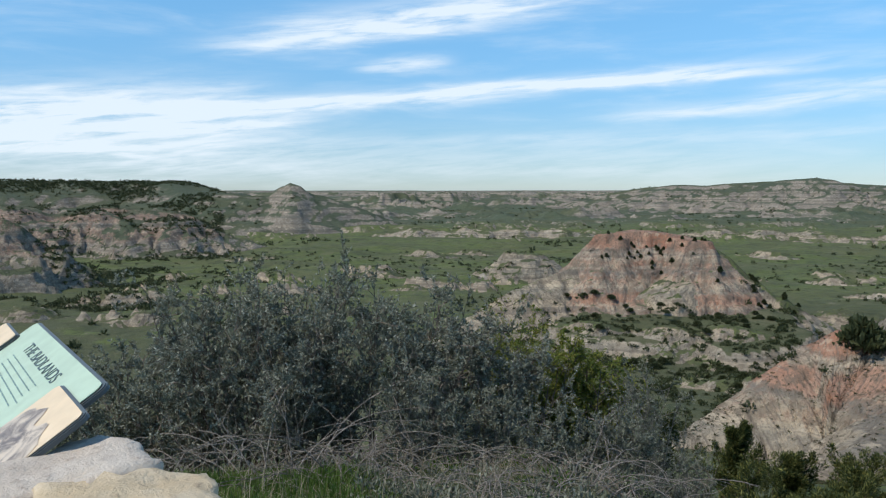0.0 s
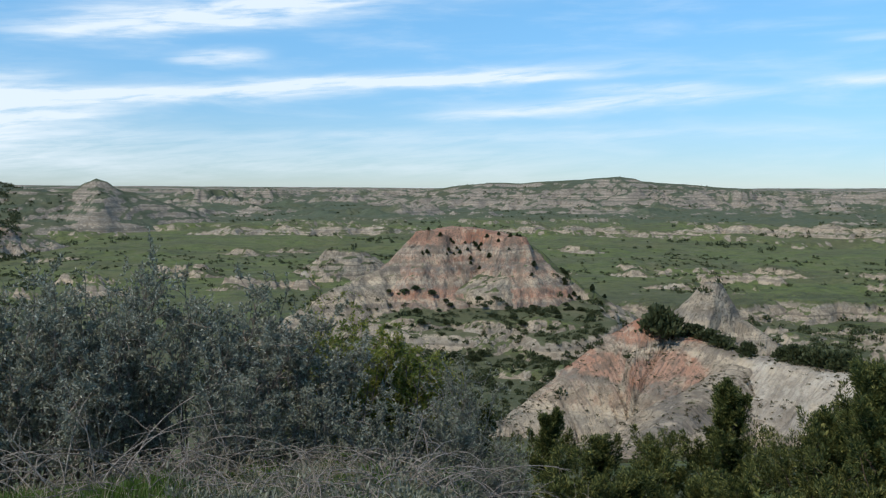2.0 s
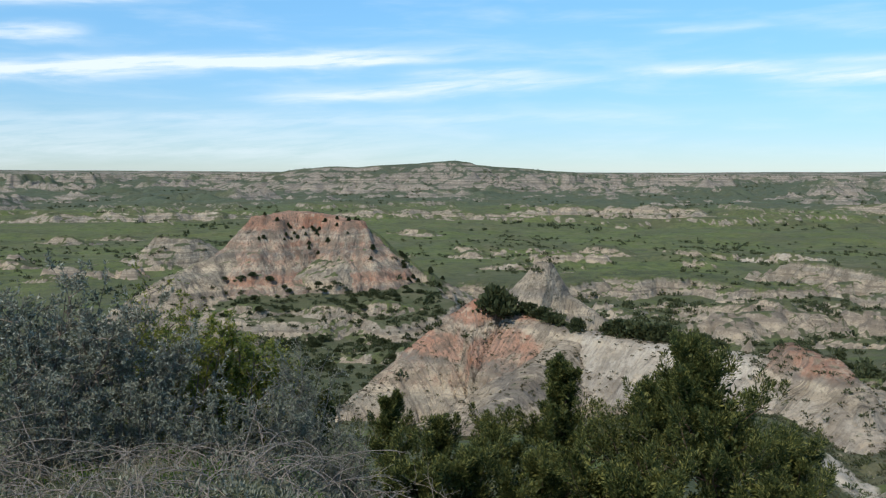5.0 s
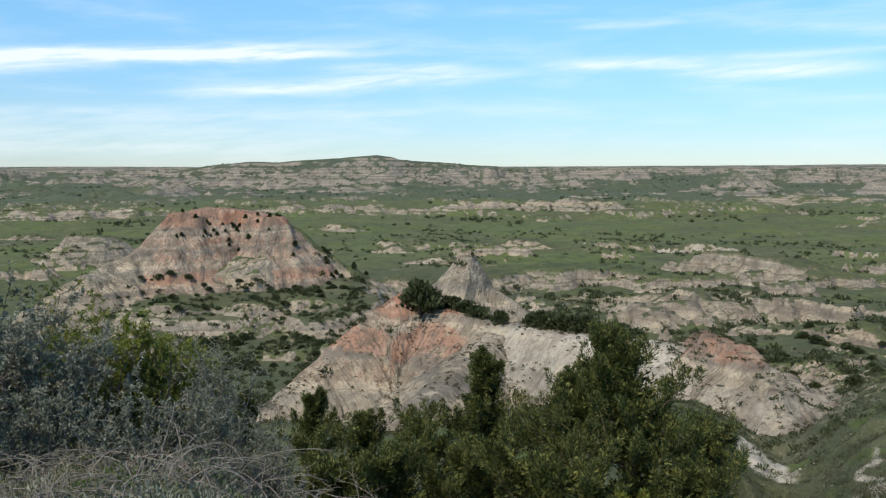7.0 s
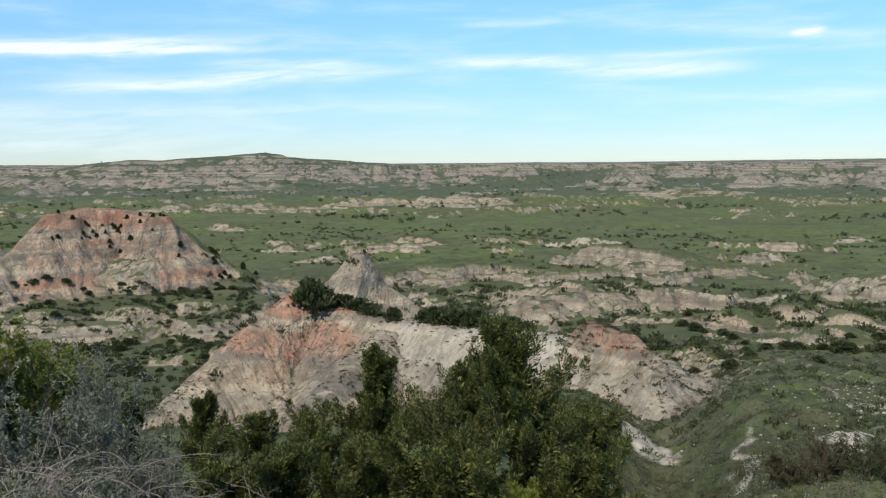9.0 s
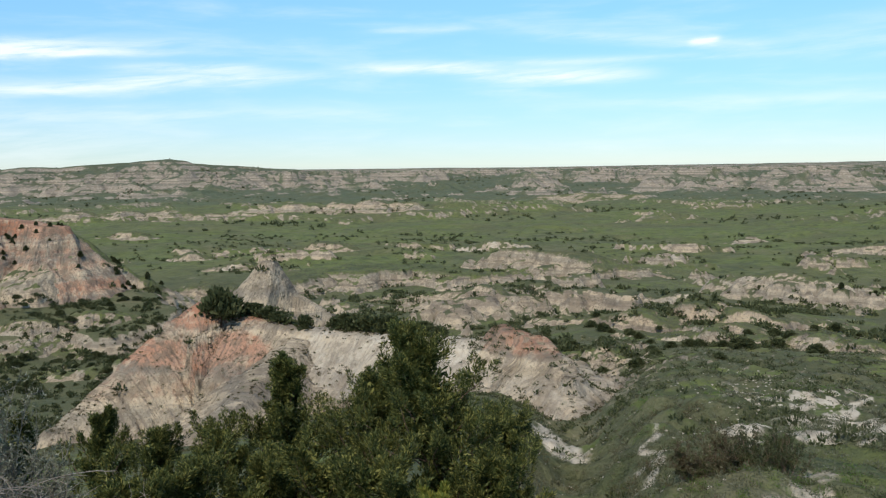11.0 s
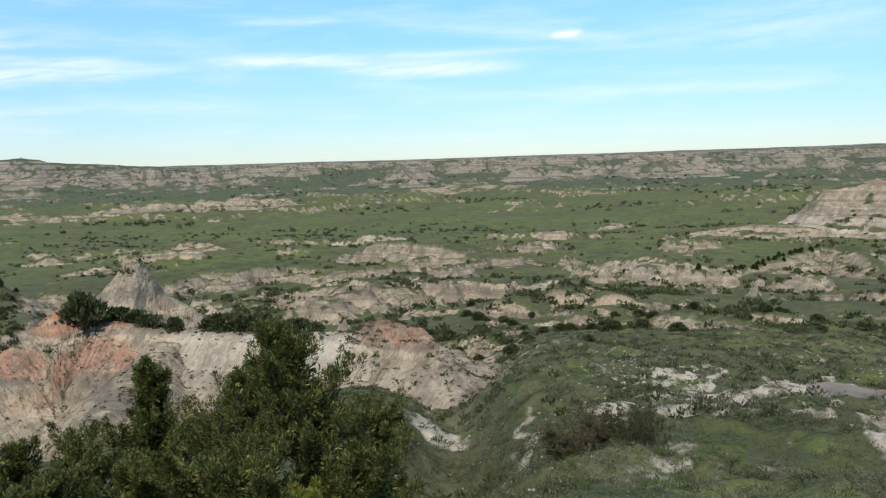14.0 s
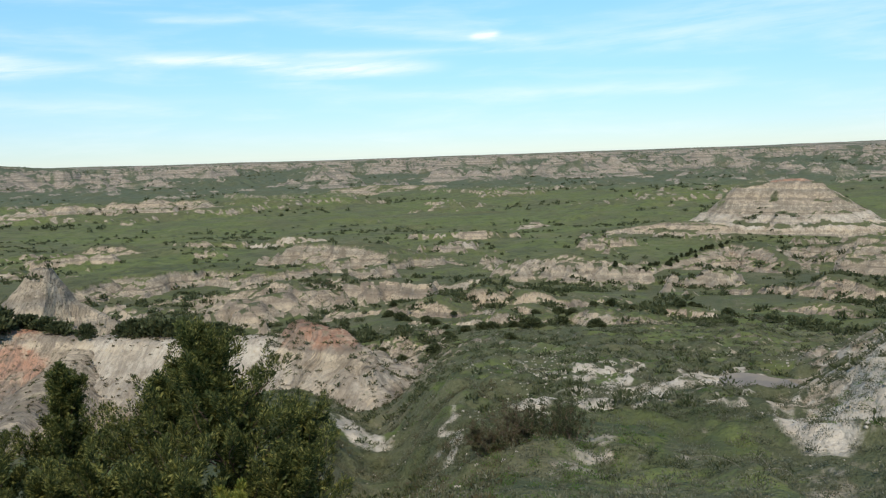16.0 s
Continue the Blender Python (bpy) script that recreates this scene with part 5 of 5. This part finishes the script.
def blades(name, label, spots, height, mat, count, lean=0.35, wide=0.006):
    """Grass: many thin bent blades round the spots."""
    k = len(spots) * count
    base = np.repeat(spots, count, 0) + RS.normal(0, 0.09, (k, 2))
    z = surface(base[:, 0], base[:, 1]) - 0.01
    b = np.column_stack([base, z])
    h = height * RS.uniform(0.5, 1.25, k)[:, None]
    a = RS.uniform(0, 2 * np.pi, k)
    way = np.column_stack([np.cos(a), np.sin(a), np.zeros(k)]) * lean * RS.uniform(0.2, 1.4, k)[:, None]
    side = np.column_stack([-np.sin(a), np.cos(a), np.zeros(k)]) * wide * 0.5
    up = np.array([0, 0, 1.0])
    mid, tip = b + (up * 0.6 + way * 0.25) * h, b + (up + way) * h
    v = np.stack([b - side, b + side, mid + side * 0.8, mid - side * 0.8, tip + side * 0.1, tip - side * 0.1], 1).reshape(-1, 3)
    i = np.arange(k)[:, None] * 6
    f = np.concatenate([i + np.array([[0, 1, 2, 3]]), i + np.array([[3, 2, 4, 5]])])
    return tagged(new(name, plain_mesh(name, v, f, mat)), label, "grass", kind="stuff")


blades("green_grass", "bright green grass on the rim", spread_over(1000, -26, -5, 3.0, 6.2, lambda x, y: 0.2 + 0.8 * step(fbm(x / 0.9, y / 0.9, 401, 2), -0.1, 0.4)), 0.10, GRASS, 18)
blades("dry_grass", "pale dry grass stalks among the bushes", spread_over(70, -26, 6, 4.6, 6.6, lambda x, y: 0.8 + 0 * x), 0.24, STRAW, 6, 0.9, 0.0035)
blades("grass_litter", "matted dry grass litter between the tufts", spread_over(420, -26, 26, 3.4, 8.6, lambda x, y: 0.15 + 0.85 * step(fbm(x / 0.8, y / 0.8, 403, 2), -0.1, 0.4)), 0.07, STRAW, 9, 2.2, 0.004)


def stalk(name, az, d, high, label, lean=0.15, thick=0.004, forks=2):
    x, y = polar(az, d)
    z = float(surface(x, y))
    paths = [(grow((0, 0, -0.03), (RS.normal(0, lean), RS.normal(0, lean), 1), high, 9, 0.0, 0.02, 0.10), thick * np.linspace(1.2, 0.35, 10))]
    for i in range(forks):
        s = paths[0][0][RS.randint(4, 8)]
        paths.append((grow(s, (RS.normal(0, 0.6), RS.normal(0, 0.6), 0.6), high * 0.3, 5, 0.0, 0.0, 0.2), thick * np.linspace(0.7, 0.25, 6)))
    v, f = tubes(paths, 4)
    ob = new(name, plain_mesh(name, v, f, DEADWOOD, True))
    ob.matrix_world = pose(x, y, z)
    return tagged(ob, label, "dry stalk", "dry stalks on the rim")


for az, d, high in ((-10.5, 6.1, 1.05), (-12.2, 6.0, 0.8), (17.8, 7.0, 0.85), (-4.5, 6.2, 0.6), (16.4, 6.9, 0.5), (20.6, 6.8, 0.45), (-15.0, 6.2, 0.6)):
    stalk("dry_stalk", az, d, high, "thin bleached dry stalk rising from the grass")


# ---- bushes and junipers over the land ----
def knot_tree(tall, lumps, leaves):
    """A small dense tree one metre high: a short trunk, and a crown of overlapping ragged lumps."""
    trunk = tubes([(grow((0, 0, -0.12), (0.05, 0, 1), 0.7, 4, 0.0, 0.1, 0.05), 0.035 * np.linspace(1.2, 0.4, 5))]
                  + [(grow((0, 0, 0.1), (math.cos(a), math.sin(a), 0.9), 0.4, 3, 0.0, 0.1, 0.1), 0.018 * np.linspace(1, 0.4, 4)) for a in (0.4, 2.3, 4.4)], 5)
    vs, fs, n0 = [], [], 0
    for i in range(lumps):
        h = i / (lumps - 1.0)
        size = 0.36 * (1 - 0.55 * h) if tall else 0.40 * (1 - 0.3 * h)
        a, r = i * 2.4, (0.22 * (1 - h) if tall else 0.34 * (1 - 0.6 * h))
        v, f = clump(size, leaves, 0.17, 0.10)
        vs.append(v + np.array([math.cos(a) * r, math.sin(a) * r, 0.02 + h * (0.72 if tall else 0.5)]))
        fs.append(f + n0)
        n0 += len(v)
    return plain_mesh("small_trunk", *trunk, BARK, True), plain_mesh("small_crown", np.concatenate(vs), np.concatenate(fs), JUNIPER_FAR)


JUNIPERS = [knot_tree(True, 8, 110) for _ in range(4)]
ROUND = [knot_tree(False, 8, 110) for _ in range(4)]


def small_tree(az, d, high, kind="small_juniper", group="junipers over the badlands", label="small dark green juniper on badlands clay", stretch=1.0):
    x, y = polar(az, d)
    wood, leaves = (JUNIPERS if kind == "small_juniper" else ROUND)[RS.randint(3)]
    ob = new(kind)
    ob.matrix_world = Matrix.Translation((x, y, float(surface(x, y)) - 0.04 * high)) @ Euler((0, 0, RS.uniform(0, 6.28))).to_matrix().to_4x4() @ Matrix.Diagonal((high * stretch, high * stretch, high, 1))
    child("trunk", wood, ob)
    child("crown", leaves, ob)
    return tagged(ob, label, "juniper" if kind == "small_juniper" else "bush", group)


# on the near ridge's crest
for az, d, high, s in ((26.4, 98.4, 4.3, 0.85), (27.1, 98.8, 2.8, 1.0), (28.6, 100, 1.5, 1.5), (29.5, 98.5, 1.6, 1.4), (30.3, 97.5, 1.4, 1.5), (31.9, 94, 1.7, 1.0),
                       (34.0, 92.5, 1.5, 1.1), (34.7, 92, 2.0, 1.1), (35.4, 91.5, 2.3, 1.1), (36.1, 90.5, 2.2, 1.2), (36.8, 89.5, 2.0, 1.2), (37.5, 89, 2.1, 1.2), (38.4, 88, 1.8, 1.3), (39.2, 87, 1.6, 1.3), (40.0, 86.5, 1.7, 1.4), (40.9, 86, 1.4, 1.4)):
    small_tree(az, d, high * 1.15, "round_bush", group="bushes on the near ridge", label="dark green juniper bush on the near ridge's crest", stretch=s)
# on the red cap and its shoulders
for i in range(30):
    az = RS.uniform(10.4, 17.0)
    small_tree(az, RS.uniform(224.5, 230.5), RS.uniform(0.6, 1.5), group="junipers on the red butte", label="small dark juniper on the red clinker cap", stretch=1.2)
for i in range(34):
    u = RS.rand()
    small_tree(16.9 + 6.5 * u + RS.normal(0, 0.3), 231 - 6 * u + RS.normal(0, 4), RS.uniform(0.7, 1.7), group="junipers on the red butte", label="dark juniper on the butte's grassy shoulder", stretch=1.2)
for i in range(40):
    small_tree(RS.uniform(8, 23), RS.uniform(190, 216), RS.uniform(0.6, 1.5), "round_bush", "bushes on the bench", "dark green bush on the bench below the butte", 1.4)
# in the draws
for i in range(60):
    az, d = RS.uniform(12, 26), RS.uniform(135, 185)
    small_tree(az, d, RS.uniform(0.8, 2.0), "round_bush", "bushes in the draws", "dark green bush in a shaded draw", 1.3)
for i in range(70):
    u = RS.rand()
    small_tree(46 + 30 * u + RS.normal(0, 1.5), 150 - 22 * math.sin(3.1 * u) + RS.normal(0, 14), RS.uniform(0.8, 2.0), "round_bush", "bushes in the draws", "dark green bush in a shaded draw", 1.3)
for i in range(48):
    u = i / 47.0 + RS.normal(0, 0.02)
    small_tree(66.3 + 7.6 * u, 236 + 62 * u + RS.normal(0, 2.0), RS.uniform(0.8, 1.8), group="junipers along the slanting ridge", label="dark juniper in a line along the ridge", stretch=1.2)


def slope_keep(x, y, seed, size, lo, hi):
    return step(fbm(x / size, y / size, seed, 3), lo, hi)


KNOTS = [clump(1.0, 46, 0.55, 0.34) for _ in range(6)]
MID_KNOTS = [clump(1.0, 30, 0.6, 0.38) for _ in range(6)]
FAR_KNOTS = [clump(1.0, 18, 0.75, 0.5) for _ in range(6)]
FINE = [clump(1.0, 50, 0.24, 0.085, 0.35, 0.75) for _ in range(5)]
TUFTS = [clump(1.0, 30, 0.42, 0.22, 0.7, 0.7) for _ in range(6)]
SMALL = [clump(1.0, 16, 0.7, 0.4, 0.7, 0.7) for _ in range(5)]
spots = spread_over(3200, -30, 88, 130, 640, lambda x, y: 0.06 + slope_keep(x, y, 301, 50, 0.05, 0.7))
strew("distant_bushes", "scattered dark green juniper bushes over the valley", spots, RS.uniform(0.5, 1.6, len(spots)), MID_KNOTS, JUNIPER_FAR, "bushes")
spots = spread_over(5200, -30, 88, 620, 3000, lambda x, y: slope_keep(x, y, 305, 130, 0.12, 0.7))
strew("far_trees", "far dark trees dotting the plain and hills", spots, RS.uniform(1.2, 3.2, len(spots)), FAR_KNOTS, JUNIPER_FAR, "trees")
spots = spread_over(2600, -31, -14, 240, 760, lambda x, y: slope_keep(x, y, 309, 45, 0.05, 0.5))
strew("wooded_slopes", "dark juniper woods on the western slopes", spots, RS.uniform(0.7, 1.7, len(spots)), FAR_KNOTS, JUNIPER_FAR, "woods")
spots = spread_over(3600, -31, -14.5, 960, 1420, lambda x, y: slope_keep(x, y, 311, 90, -0.1, 0.6))
strew("mesa_woods", "dark woods on the mesa slopes", spots, RS.uniform(1.2, 2.8, len(spots)), FAR_KNOTS, JUNIPER_FAR, "woods")
spots = spread_over(3600, 43, 88, 42, 140, lambda x, y: 0.2 + 0.8 * slope_keep(x, y, 313, 9, -0.1, 0.5))
strew("sagebrush", "low grey-green sagebrush covering the slope", spots, RS.uniform(0.16, 0.46, len(spots)), TUFTS, SAGE, "sagebrush")
spots = spread_over(2500, 43, 88, 13, 42, lambda x, y: 0.45 + 0.55 * slope_keep(x, y, 313, 6, -0.1, 0.5))
strew("near_sagebrush", "fine-leaved grey-green sagebrush on the near slope", spots, RS.uniform(0.14, 0.40, len(spots)), FINE, SAGE, "sagebrush")
spots = spread_over(2400, 43, 88, 30, 130, lambda x, y: 0.08 + slope_keep(x, y, 317, 8, 0.1, 0.5))
strew("dark_brush", "low dark green brush on the slope", spots, RS.uniform(0.2, 0.6, len(spots)), TUFTS, JUNIPER_FAR, "brush")
spots = spread_over(2600, 14, 52, 62, 106, lambda x, y: 0.15 + 0.85 * slope_keep(x, y, 319, 6, 0.0, 0.6))
strew("slope_shrubs", "small dark shrubs dotting the clay ridge", spots, RS.uniform(0.09, 0.27, len(spots)), SMALL, BROWN, "shrubs")
spots = spread_over(1000, 45, 88, 14, 46, lambda x, y: 0.05 + slope_keep(x, y, 319, 4.5, 0.0, 0.5))
strew("low_dark_shrubs", "low dark green shrubs mottling the near slope", spots, RS.uniform(0.12, 0.42, len(spots)), FINE, JUNIPER_FAR, "shrubs")
# the brown bush on the near slope
for az, d, h, w, green in ((57.8, 23.2, 0.85, 0.7, BROWN), (59.6, 23.6, 1.25, 0.8, BROWN), (61.2, 24.0, 1.2, 0.7, JUNIPER_FAR), (63.6, 24.6, 1.35, 0.75, JUNIPER_FAR)):
    bush("brown_bush", az, d, "brown and olive twiggy bush on the sage slope", category="bush", group="bushes on the sage slope", height=h, half=w, depth=0.7, stems=20, leaves=11000, leaf=0.05, wood=BARK, green=green, bareness=0.08, thick=0.008)

spots = spread_over(1300, 46, 88, 14, 60, lambda x, y: slope_keep(x, y, 323, 7, 0.1, 0.6))
strew("slope_grass", "bright green grass tufts on the slope", spots, RS.uniform(0.10, 0.26, len(spots)), FINE, GRASS, "grass")

spots = spread_over(2600, -2, 25, 95, 212, lambda x, y: 0.15 + 0.85 * slope_keep(x, y, 331, 16, -0.1, 0.5))
strew("gorge_brush", "dark brush filling the gorge below the butte", spots, RS.uniform(0.3, 0.8, len(spots)), KNOTS, JUNIPER_FAR, "brush")
spots = spread_over(1700, 26, 86, 96, 240, lambda x, y: slope_keep(x, y, 333, 22, 0.05, 0.55))
strew("draw_brush", "dark brush along the draws", spots, RS.uniform(0.4, 1.15, len(spots)), MID_KNOTS, JUNIPER_FAR, "brush")


def pebble():
    """A broken stone, about one metre across."""
    bm = bmesh.new()
    bmesh.ops.create_icosphere(bm, subdivisions=1, radius=0.5)
    for v in bm.verts:
        v.co = Vector((v.co.x * RS.uniform(0.7, 1.3), v.co.y * RS.uniform(0.7, 1.3), v.co.z * RS.uniform(0.5, 0.9)))
    v = np.array([p.co[:] for p in bm.verts])
    f = np.array([[q.index for q in p.verts] for p in bm.faces])
    bm.free()
    return v, f


PEBBLES = [pebble() for _ in range(6)]
ROCK = stone_material("pale_clay_stone", (0.30, 0.27, 0.215), (0.40, 0.365, 0.295), (0.20, 0.175, 0.135))
spots = spread_over(2600, 56, 88, 24, 75, lambda x, y: slope_keep(x, y, 73, 7, 0.05, 0.5) * step(np.hypot(x, y), 28, 34) + 0.5 * step(np.degrees(np.arctan2(x, y)), 77, 80))
strew("pale_rubble", "pale broken clay stones on the slope", spots, RS.uniform(0.08, 0.36, len(spots)) ** 1.6, PEBBLES, ROCK, "rubble")
spots = spread_over(300, 46, 60, 15, 60, lambda x, y: slope_keep(x, y, 341, 5, 0.1, 0.6))
strew("gully_rubble", "pale broken clay stones in the gully", spots, RS.uniform(0.06, 0.36, len(spots)) ** 1.6, PEBBLES, ROCK, "rubble")


def puddle():
    m, n, shader = material("grey_clay_water", 0.6, 0.15)
    place = n.add("ShaderNodeNewGeometry").outputs["Position"]
    n.link(n.mix(n.smooth(n.noise(place, 0.5, 4, 0.6), 0.4, 0.6), (0.215, 0.180, 0.135), (0.16, 0.14, 0.115)), shader.inputs["Base Color"])
    bm = bmesh.new()
    pts = []
    for k in range(40):
        a = 2 * math.pi * k / 40
        r = 1 + 0.16 * math.sin(2 * a + 1) + 0.1 * math.sin(3 * a) + 0.05 * math.sin(7 * a)
        pts.append(bm.verts.new((math.cos(a) * 2.5 * r, math.sin(a) * 2.5 * r, 0)))
    f = bm.faces.new(pts)
    ext = bmesh.ops.extrude_face_region(bm, geom=[f])
    bmesh.ops.translate(bm, vec=(0, 0, -0.25), verts=[v for v in ext["geom"] if isinstance(v, bmesh.types.BMVert)])
    bmesh.ops.recalc_face_normals(bm, faces=bm.faces[:])
    me = bpy.data.meshes.new("puddle")
    bm.to_mesh(me)
    bm.free()
    me.materials.append(m)
    ob = new("puddle", me)
    ob.matrix_world = pose(45.6, 11.4, -11.30, 0, 0, 22)
    return tagged(ob, "shallow grey muddy puddle on the clay slope", "puddle")


puddle()

# the low tangle on the rim's edge
spots = spread_over(700, -6, 27, 4.9, 9.0, lambda x, y: 0.3 + 0.7 * slope_keep(x, y, 351, 0.9, -0.2, 0.4))
strew("rim_undergrowth", "low silvery undergrowth at the rim's edge", spots, RS.uniform(0.08, 0.20, len(spots)), FINE, SILVER_DULL, "undergrowth")
spots = spread_over(160, -6, 27, 4.9, 9.0, lambda x, y: 0.3 + 0.7 * slope_keep(x, y, 353, 0.9, -0.2, 0.4))
strew("rim_weeds", "low dark green weeds at the rim's edge", spots, RS.uniform(0.07, 0.18, len(spots)), FINE, GRASS, "weeds")
spots = spread_over(420, 44, 60, 13, 48, lambda x, y: 0.2 + slope_keep(x, y, 355, 5, 0.0, 0.5))
strew("draw_shrubs", "olive shrubs in the draw below the rim", spots, RS.uniform(0.2, 0.5, len(spots)), FINE, BROWN, "shrubs")
